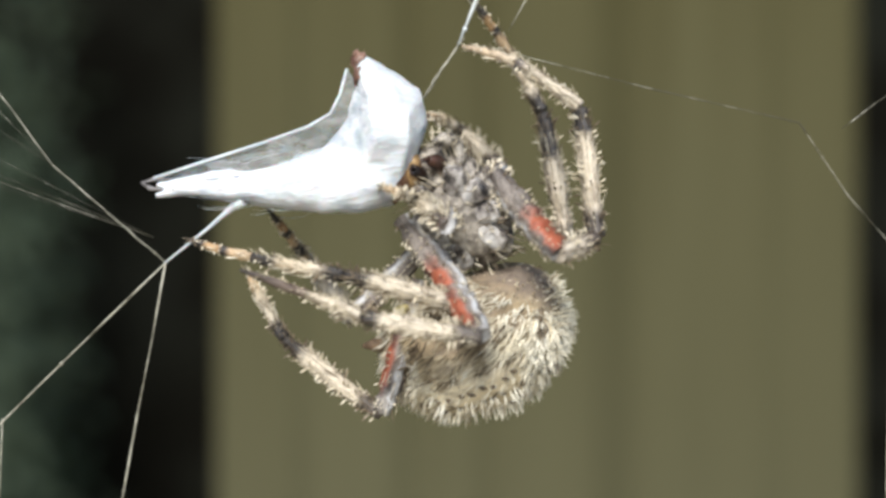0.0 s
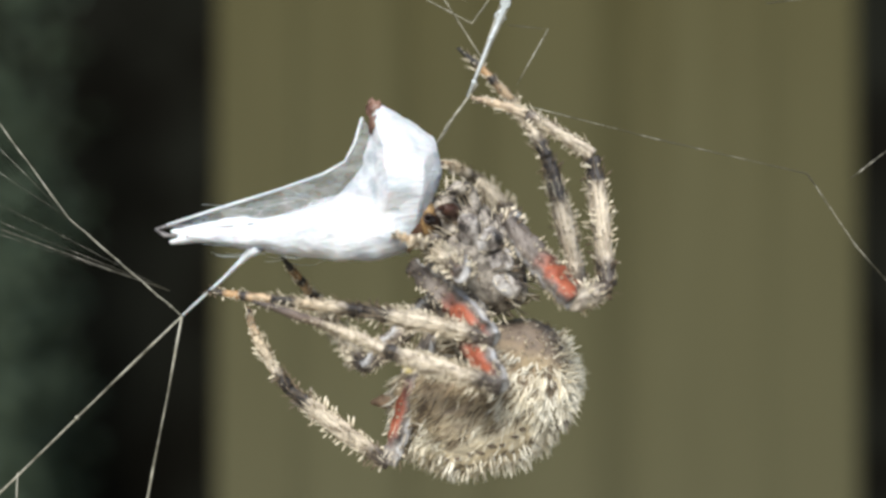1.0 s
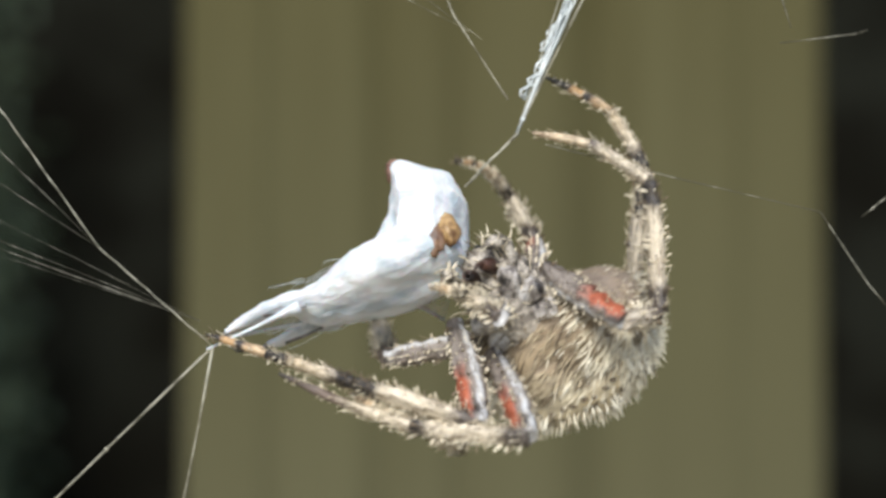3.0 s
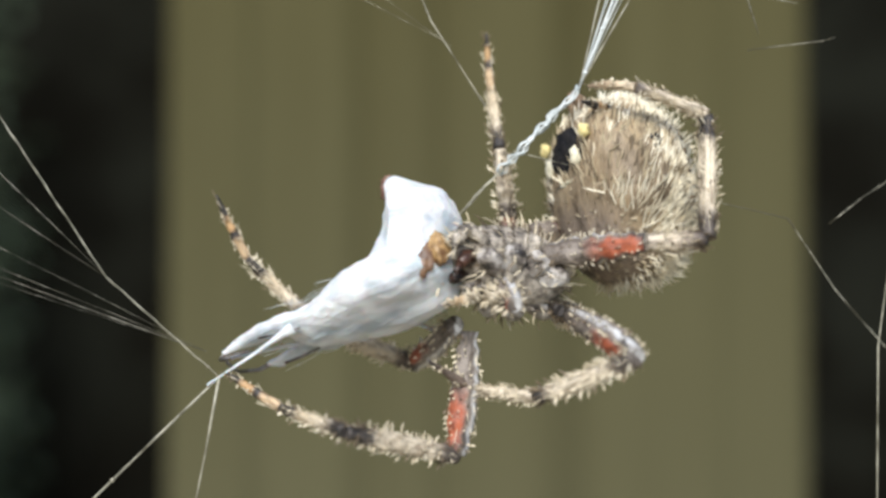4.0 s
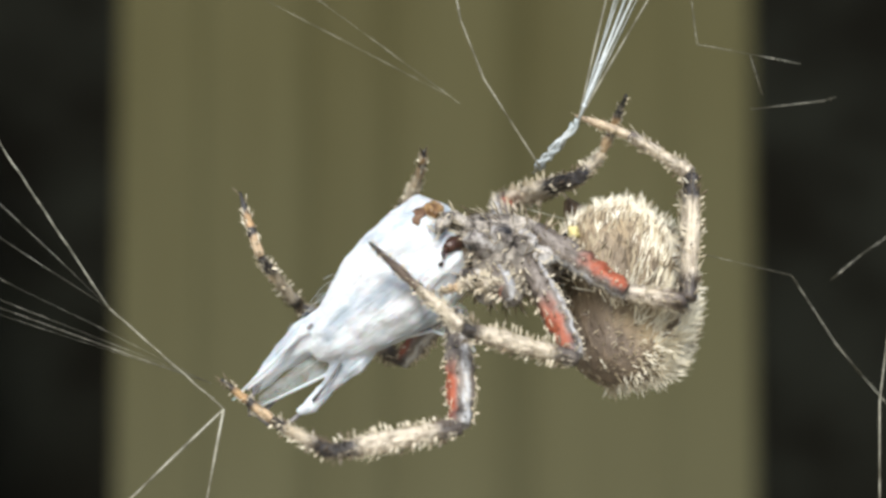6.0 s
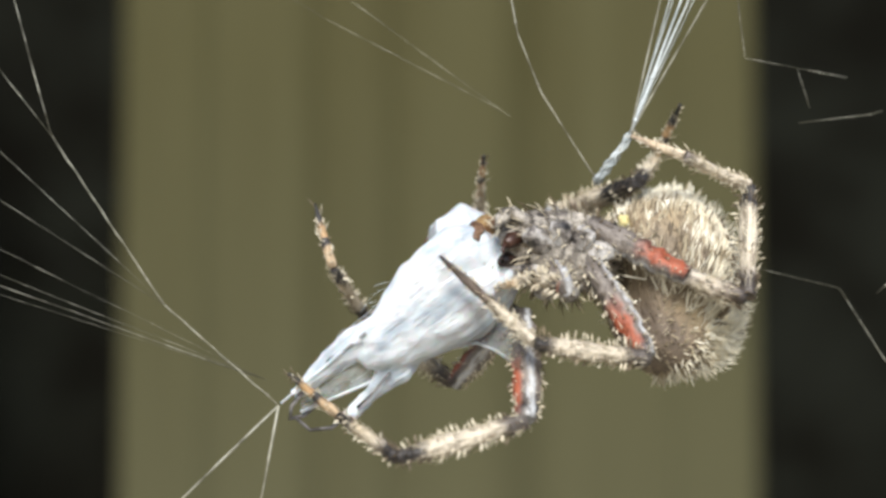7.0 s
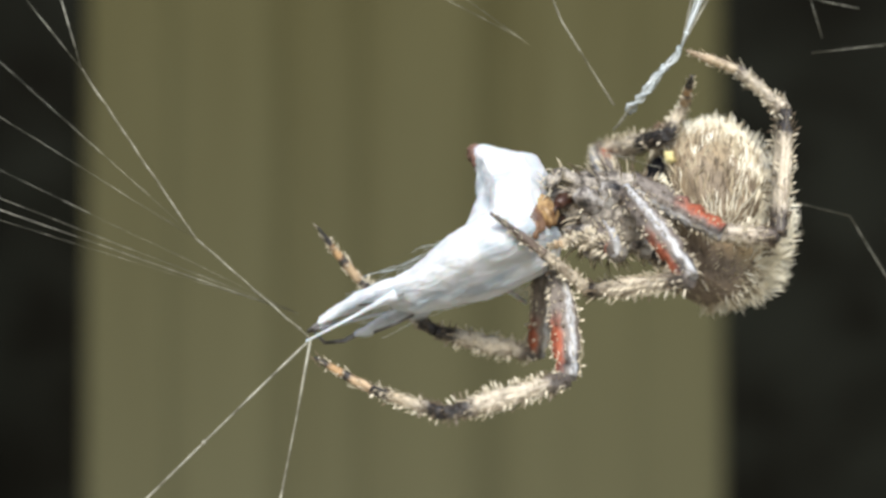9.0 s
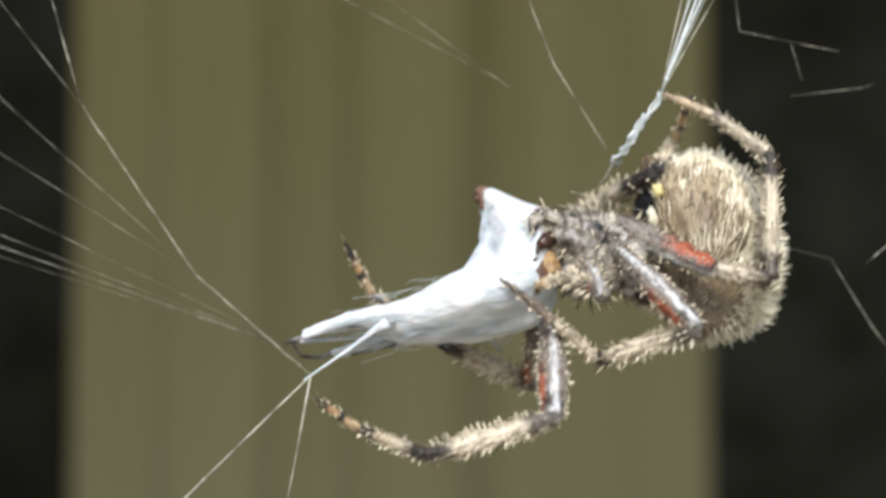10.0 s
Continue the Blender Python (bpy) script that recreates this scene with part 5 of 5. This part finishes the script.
    legs['raised_leg'].at(2.7, (3.50, 0.22, 2.57), (4.17, 4.23, 4.94), (3.04, 7.86, 7.15), (1.20, 4.82, 7.79), (-0.71, 1.99, 7.28))
    legs['raised_leg'].at(3.8, (3.64, 0.07, 5.40), (4.15, 4.25, 7.49), (3.46, 4.20, 11.82), (3.57, 4.32, 15.43), (3.84, 4.38, 18.87))
    legs['raised_leg'].at(4, (3.34, 0.16, 4.87), (4.50, 4.22, 6.94), (3.84, 3.65, 11.25), (3.42, 4.53, 14.72), (3.12, 4.47, 18.16))
    legs['raised_leg'].at(4.5, (3.79, -0.00, 6.87), (4.53, 4.55, 7.81), (4.27, 4.01, 12.16), (4.33, 4.39, 15.75), (4.52, 4.45, 19.19))
    legs['raised_leg'].at(5, (2.61, -0.49, 9.32), (2.06, 4.17, 8.98), (1.73, 7.97, 11.16), (1.50, 4.76, 12.81), (1.74, 2.06, 14.94))
    legs['raised_leg'].at(5.5, (2.47, 0.47, 8.55), (-1.21, 3.39, 8.41), (-2.93, 6.87, 10.46), (-1.53, 4.44, 12.72), (-1.35, 1.14, 13.72))
    legs['raised_leg'].at(7, (3.19, 0.09, 9.84), (-0.02, 3.52, 9.64), (0.07, 7.63, 11.19), (-0.36, 4.38, 12.70), (-0.51, 1.51, 14.61))
    legs['raised_leg'].at(7.5, (2.38, 0.55, 8.61), (-1.33, 3.44, 8.50), (-1.45, 7.32, 10.55), (-2.22, 3.88, 11.31), (-1.67, 0.89, 12.93))
    legs['raised_leg'].at(8, (2.29, -0.37, 6.53), (1.81, 3.89, 8.47), (0.04, 7.71, 9.73), (-2.24, 4.92, 9.97), (-3.78, 2.06, 11.14))
    legs['raised_leg'].at(8.5, (3.08, -0.54, 6.08), (2.27, 4.05, 6.70), (0.94, 8.14, 7.59), (-0.65, 5.02, 8.46), (-2.01, 1.89, 8.94))
    legs['raised_leg'].at(9, (4.28, -0.51, 7.77), (5.79, 3.87, 8.58), (5.68, 8.19, 9.39), (4.52, 4.95, 8.30), (3.26, 1.91, 7.25))
    legs['raised_leg'].at(9.5, (4.38, -0.50, 8.01), (5.98, 3.85, 8.84), (5.94, 8.16, 9.67), (4.72, 4.95, 8.57), (3.41, 1.94, 7.50))
    legs['raised_leg'].at(10, (4.41, -0.52, 7.98), (5.91, 3.89, 8.72), (5.78, 8.21, 9.47), (4.63, 4.95, 8.43), (3.38, 1.89, 7.43))
    legs['low_leg'].at(0, (-1.35, -0.32, -1.68), (-3.37, -0.43, -9.09), (-8.84, 0.63, -5.02), (-10.59, 1.99, -2.37), (-11.26, 3.36, -1.27))
    legs['low_leg'].at(0.5, (-1.33, -0.31, -2.02), (-3.69, -0.28, -9.33), (-9.12, -0.12, -5.08), (-10.85, 1.82, -2.81), (-11.38, 3.12, -1.56))
    legs['low_leg'].at(1, (-1.11, -0.31, -1.71), (-3.42, -0.30, -9.04), (-8.95, -0.30, -4.91), (-10.79, -0.31, -1.99), (-11.34, 0.62, -0.45))
    legs['low_leg'].at(1.5, (-0.85, -0.30, -1.31), (-2.37, -0.20, -8.84), (-8.24, -0.04, -5.21), (-10.24, 0.01, -2.40), (-11.06, 0.03, -0.71))
    legs['low_leg'].at(2, (-0.83, -0.30, -0.86), (-2.88, -0.23, -8.27), (-8.71, -0.09, -4.58), (-10.73, 0.04, -1.79), (-11.43, 0.06, -0.04))
    legs['low_leg'].at(2.5, (0.15, -0.33, -1.48), (-1.65, -1.02, -8.92), (-5.83, 3.69, -6.11), (-7.62, 3.65, -3.16), (-8.66, 3.63, -1.59))
    legs['low_leg'].at(2.7, (0.02, -0.32, -2.38), (-2.47, 4.02, -8.22), (-4.91, -2.01, -5.91), (-7.58, -0.40, -4.44), (-9.15, -0.37, -3.40))
    legs['low_leg'].at(3.8, (5.18, -0.34, 3.33), (10.61, 4.59, 1.02), (6.97, -1.12, 2.38), (5.11, 1.62, 3.35), (3.25, 1.51, 3.65))
    legs['low_leg'].at(4, (4.92, -0.34, 2.80), (10.16, 4.77, 0.46), (6.74, -1.06, 1.86), (4.77, 1.61, 2.80), (2.92, 1.49, 3.11))
    legs['low_leg'].at(4.5, (5.35, -0.34, 4.75), (10.86, 4.48, 2.42), (7.13, -1.15, 3.80), (5.31, 1.62, 4.76), (3.46, 1.52, 5.06))
    legs['low_leg'].at(5, (4.09, -0.34, 7.10), (9.55, 4.60, 4.89), (5.89, -1.12, 6.14), (4.01, 1.59, 7.15), (2.16, 1.49, 7.45))
    legs['low_leg'].at(5.5, (3.93, -0.34, 6.32), (9.35, 4.64, 4.11), (5.74, -1.11, 5.35), (3.83, 1.58, 6.37), (1.97, 1.48, 6.67))
    legs['low_leg'].at(7, (4.42, -0.34, 7.59), (10.13, 4.32, 5.42), (6.18, -1.21, 6.61), (4.42, 1.56, 7.67), (2.56, 1.48, 7.96))
    legs['low_leg'].at(7.5, (3.87, -0.34, 6.34), (9.61, 4.27, 4.15), (5.62, -1.23, 5.36), (3.87, 1.55, 6.42), (2.02, 1.47, 6.71))
    legs['low_leg'].at(8, (3.81, -0.34, 4.61), (9.65, 4.11, 2.34), (5.55, -1.29, 3.64), (3.84, 1.54, 4.66), (1.99, 1.47, 4.95))
    legs['low_leg'].at(8.5, (4.58, -0.34, 3.98), (10.50, 3.98, 1.66), (6.30, -1.33, 3.01), (4.64, 1.52, 4.01), (2.78, 1.46, 4.30))
    legs['low_leg'].at(9, (6.18, -0.34, 5.69), (12.22, 3.87, 3.49), (7.89, -1.36, 4.70), (6.27, 1.49, 5.77), (4.41, 1.44, 6.06))
    legs['low_leg'].at(9.5, (6.31, -0.34, 5.93), (12.43, 3.77, 3.74), (8.00, -1.39, 4.93), (6.42, 1.47, 6.02), (4.56, 1.42, 6.30))
    legs['low_leg'].at(10, (6.31, -0.34, 5.89), (12.33, 3.88, 3.63), (8.02, -1.36, 4.90), (6.39, 1.50, 5.95), (4.53, 1.44, 6.24))
    legs['short_leg'].at(0, (0.03, -1.02, 2.21), (0.17, -4.97, 1.21), (-1.47, -2.36, 2.75), (-2.49, -4.63, 3.04), (-3.39, -2.66, 3.36))
    legs['short_leg'].at(0.5, (0.11, -1.02, 1.97), (0.32, -4.98, 1.03), (-1.37, -2.38, 2.54), (-2.34, -4.67, 2.85), (-3.28, -2.70, 3.15))
    legs['short_leg'].at(1, (0.33, -1.02, 2.38), (0.42, -4.99, 1.44), (-1.19, -2.33, 2.95), (-2.23, -4.59, 3.27), (-3.11, -2.60, 3.56))
    legs['short_leg'].at(1.5, (0.52, -1.02, 2.69), (0.74, -4.98, 1.73), (-0.95, -2.38, 3.25), (-1.92, -4.68, 3.56), (-2.86, -2.72, 3.86))
    legs['short_leg'].at(2, (0.56, -1.02, 3.09), (0.84, -5.08, 3.36), (-0.95, -2.23, 4.15), (-1.82, -4.59, 4.19), (-2.48, -2.50, 4.00))
    legs['short_leg'].at(2.5, (1.41, -1.02, 2.08), (1.26, -5.06, 1.52), (-0.44, -2.29, 2.68), (-1.68, -4.43, 3.14), (-2.44, -2.37, 3.30))
    legs['short_leg'].at(2.7, (1.24, -1.02, 1.06), (0.73, -5.06, 0.84), (-0.94, -2.41, 2.28), (-1.90, -4.70, 2.59), (-2.63, -2.64, 2.75))
    legs['short_leg'].at(3.8, (3.54, -1.03, 4.27), (3.98, -4.77, 2.69), (2.55, -1.69, 3.31), (1.39, -3.89, 3.00), (0.67, -1.84, 2.70))
    legs['short_leg'].at(4, (3.31, -1.03, 3.74), (3.89, -4.76, 2.19), (2.35, -1.73, 2.79), (1.27, -3.98, 2.48), (0.48, -1.96, 2.18))
    legs['short_leg'].at(4.5, (3.70, -1.03, 5.68), (4.06, -4.78, 4.12), (2.69, -1.68, 4.73), (1.48, -3.86, 4.42), (0.80, -1.79, 4.12))
    legs['short_leg'].at(5, (2.45, -1.03, 8.02), (2.89, -4.74, 6.37), (1.45, -1.67, 7.05), (0.29, -3.87, 6.69), (-0.43, -1.81, 6.43))
    legs['short_leg'].at(5.5, (2.29, -1.03, 7.24), (2.77, -4.73, 5.58), (1.30, -1.68, 6.26), (0.16, -3.89, 5.90), (-0.58, -1.83, 5.64))
    legs['short_leg'].at(7, (2.72, -1.04, 8.51), (2.97, -4.73, 6.81), (1.68, -1.61, 7.53), (0.40, -3.74, 7.14), (-0.21, -1.64, 6.90))
    legs['short_leg'].at(7.5, (2.16, -1.04, 7.26), (2.39, -4.74, 5.56), (1.12, -1.61, 6.28), (-0.17, -3.72, 5.89), (-0.78, -1.63, 5.65))
    legs['short_leg'].at(8, (2.08, -1.04, 5.54), (2.24, -4.76, 3.90), (1.02, -1.60, 4.57), (-0.31, -3.70, 4.22), (-0.88, -1.59, 3.94))
    legs['short_leg'].at(8.5, (2.82, -1.04, 4.92), (2.91, -4.78, 3.30), (1.76, -1.59, 3.95), (0.38, -3.66, 3.61), (-0.15, -1.55, 3.32))
    legs['short_leg'].at(9, (4.39, -1.04, 6.61), (4.40, -4.73, 4.89), (3.31, -1.54, 5.62), (1.88, -3.57, 5.23), (1.40, -1.44, 4.99))
    legs['short_leg'].at(9.5, (4.50, -1.04, 6.85), (4.46, -4.72, 5.11), (3.41, -1.52, 5.85), (1.94, -3.52, 5.45), (1.49, -1.38, 5.22))
    legs['short_leg'].at(10, (4.53, -1.04, 6.82), (4.55, -4.75, 5.14), (3.45, -1.56, 5.83), (2.03, -3.60, 5.47), (1.53, -1.47, 5.20))
    web.at(0, (-15.30, -0.50, -0.75), (0.87, -0.50, 11.31), (-1.22, -0.30, 8.19))
    web.at(0.5, (-15.24, -0.50, -0.68), (0.88, -0.50, 11.18), (-1.22, -0.30, 8.26))
    web.at(1, (-14.86, -0.50, -0.89), (0.90, -0.50, 11.22), (-0.97, -0.30, 8.51))
    web.at(1.5, (-14.39, -0.50, -0.12), (1.29, -0.50, 11.28), (-0.68, -0.30, 8.36))
    web.at(2, (-14.21, -0.50, -0.16), (1.56, -0.50, 11.29), (-0.38, -0.30, 8.77))
    web.at(2.5, (-14.24, -0.50, -0.15), (1.90, -0.50, 10.89), (-0.91, -0.30, 8.67))
    web.at(2.7, (-14.31, -0.50, -0.34), (1.90, -0.50, 10.48), (-0.60, -0.30, 8.27))
    web.at(3.8, (-12.25, -0.50, -0.86), (7.34, -0.50, 14.83), (0.74, -0.30, 8.69))
    web.at(4, (-11.90, -0.50, -1.78), (7.95, -0.50, 14.27), (1.27, -0.30, 7.21))
    web.at(4.5, (-12.69, -0.50, -0.65), (7.42, -0.50, 15.07), (0.27, -0.30, 8.53))
    web.at(5, (-12.36, -0.50, -0.32), (7.71, -0.50, 15.40), (5.71, 1.50, 12.32))
    web.at(5.5, (-12.25, -0.50, -0.65), (7.40, -0.50, 15.67), (4.86, 1.50, 12.84))
    web.at(7, (-12.10, -0.50, 0.49), (7.53, -0.50, 15.64), (5.82, 1.50, 12.88))
    web.at(7.5, (-12.39, -0.50, 0.55), (7.23, -0.50, 14.91), (5.78, 1.50, 12.45))
    web.at(8, (-11.28, -0.50, -0.77), (8.26, -0.50, 15.15), (5.93, 1.50, 10.87))
    web.at(8.5, (-11.98, -0.50, 0.16), (6.74, -0.50, 13.44), (1.31, -0.30, 8.61))
    web.at(9, (-11.53, -0.50, -0.00), (9.52, -0.50, 16.54), (6.04, 1.50, 12.01))
    web.at(9.5, (-10.87, -0.50, 0.83), (9.58, -0.50, 16.66), (6.37, 1.50, 11.62))
    web.at(10, (-10.43, -0.50, 0.39), (9.51, -0.50, 16.41), (6.34, 1.50, 11.20))

    def root(t):
        return Matrix.Translation(place(body.value(t)[:3]))

    walk(spider, [(t, root(t)) for t in STEPS])
    head_rows, abd_rows = [], []
    for t in STEPS:
        v = body.value(t)
        inv = root(t).inverted()
        head_rows.append((t, inv @ aligned(place(v[:3]), v[3:6], -Vector(v[15:18]))))
        abd_rows.append((t, inv @ aligned(place(v[6:9]), v[9:12], -Vector(v[12:15]))))
    walk(HEAD, head_rows)
    walk(ABD, abd_rows)
    for leg in legs.values():
        leg.key(root)

    def bundle_pose(t):
        v = bundle.value(t)
        r = radians(v[6])
        return aligned(place(v[:3]), v[3:6] - v[:3], Vector((0, -math.sin(r), math.cos(r))))

    walk(bundle_ob, [(t, bundle_pose(t)) for t in STEPS])

    def blend(t):
        u = min(1.0, max(0.0, (t - 2.4) / 1.6))
        return u * u * (3 - 2 * u)

    walk(FILM, [(t, pose(0, 0, 0, -100 * min(1.0, max(0.0, (t - 2.05) / 0.5)), 0, 0)) for t in STEPS])
    sway = Mover()
    for t, dx in ((0, -3), (2, -2.9), (4.5, -1.8), (5, -1.6), (5.5, 0), (7, 0.8), (7.5, 0), (8.5, 0.5), (10, 1.6)):
        sway.at(t, (dx, 0, 0))
    walk(UPPER, [(t, Matrix.Translation(Vector(sway.value(t)) * MM)) for t in STEPS])
    knot = lambda t: Vector(web.value(t)[:3]) * MM
    top = lambda t: Vector(web.value(t)[3:6]) * MM
    for ob in KNOT:
        walk(ob, [(t, Matrix.Translation(knot(t))) for t in STEPS])
    for ob in FAN:
        walk(ob, [(t, Matrix.Translation(knot(t) + Vector((-0.7, 0, 1.4)) * MM)) for t in STEPS])
    for ob, lean in zip(BUNDLE, (-9, -1, 1, 8, -4, -6, 4, 0)):
        walk(ob, [(t, Matrix.Translation(top(t)) @ pose(0, 0, 0, 0, -0.7 * lean * (1 - blend(t)), 0)) for t in STEPS])
    for ob in SCRAPS:
        walk(ob, [(t, Matrix.Translation(top(t) - top(1.0) + Vector((0, 0, 16 * MM)) * blend(t))) for t in STEPS])
    stay_way = lambda t: Vector((-0.76, 0.03, 0.65)).lerp(Vector((-0.75, 0.03, 0.66)), blend(t)).normalized()
    mid_way = lambda t: Vector((-0.6, 0.05, 0.8)).lerp(Vector((-0.56, 0.05, 0.83)), blend(t)).normalized()
    elbow = lambda t: knot(t) + stay_way(t) * 8.3 * MM
    walk(STAY, [(t, aligned(knot(t), stay_way(t), (0, 1, 0))) for t in STEPS])
    walk(STAY_MID, [(t, aligned(elbow(t), mid_way(t), (0, 1, 0))) for t in STEPS])
    for ob in ELBOW_FAN:
        walk(ob, [(t, Matrix.Translation(elbow(t))) for t in STEPS])
    for ob, way in zip(STAY_ENDS, ((-0.28, 0.05, 0.96), (-0.62, 0.05, 0.78))):
        walk(ob, [(t, aligned(elbow(t) + mid_way(t) * 11.2 * MM, Vector(way), (0, 1, 0))) for t in STEPS])
    hang, stay = [], []
    for t in STEPS:
        m = bundle_pose(t)
        a = Vector(web.value(t)[6:9]) * MM
        hang.append((t, a, top(t)))
        a = m @ (Vector((5.2, -1.35, -0.8)) * MM) - HUB
        stay.append((t, aligned(a, knot(t) - a, (0, 1, 0))))
    for k, ob in enumerate(HANGER):
        # the slim cord is there from the start; the thicker ones slide down from the bundle
        rows = []
        for t, a, b in hang:
            d = (b - a).normalized()
            free = max(0, (b - a).length - 3.4 * MM)
            start = a + d * free * k / 2
            if k:
                up = Vector((0.37, 0, 0.93))
                start = start.lerp(b + up * (0.5 + 4 * k) * MM, 1 - blend(t))
                d = d.lerp(up, 1 - blend(t))
            rows.append((t, aligned(start, d, (0, 1, 0))))
        walk(ob, rows)
    walk(TAIL_STAY, stay)


motions()
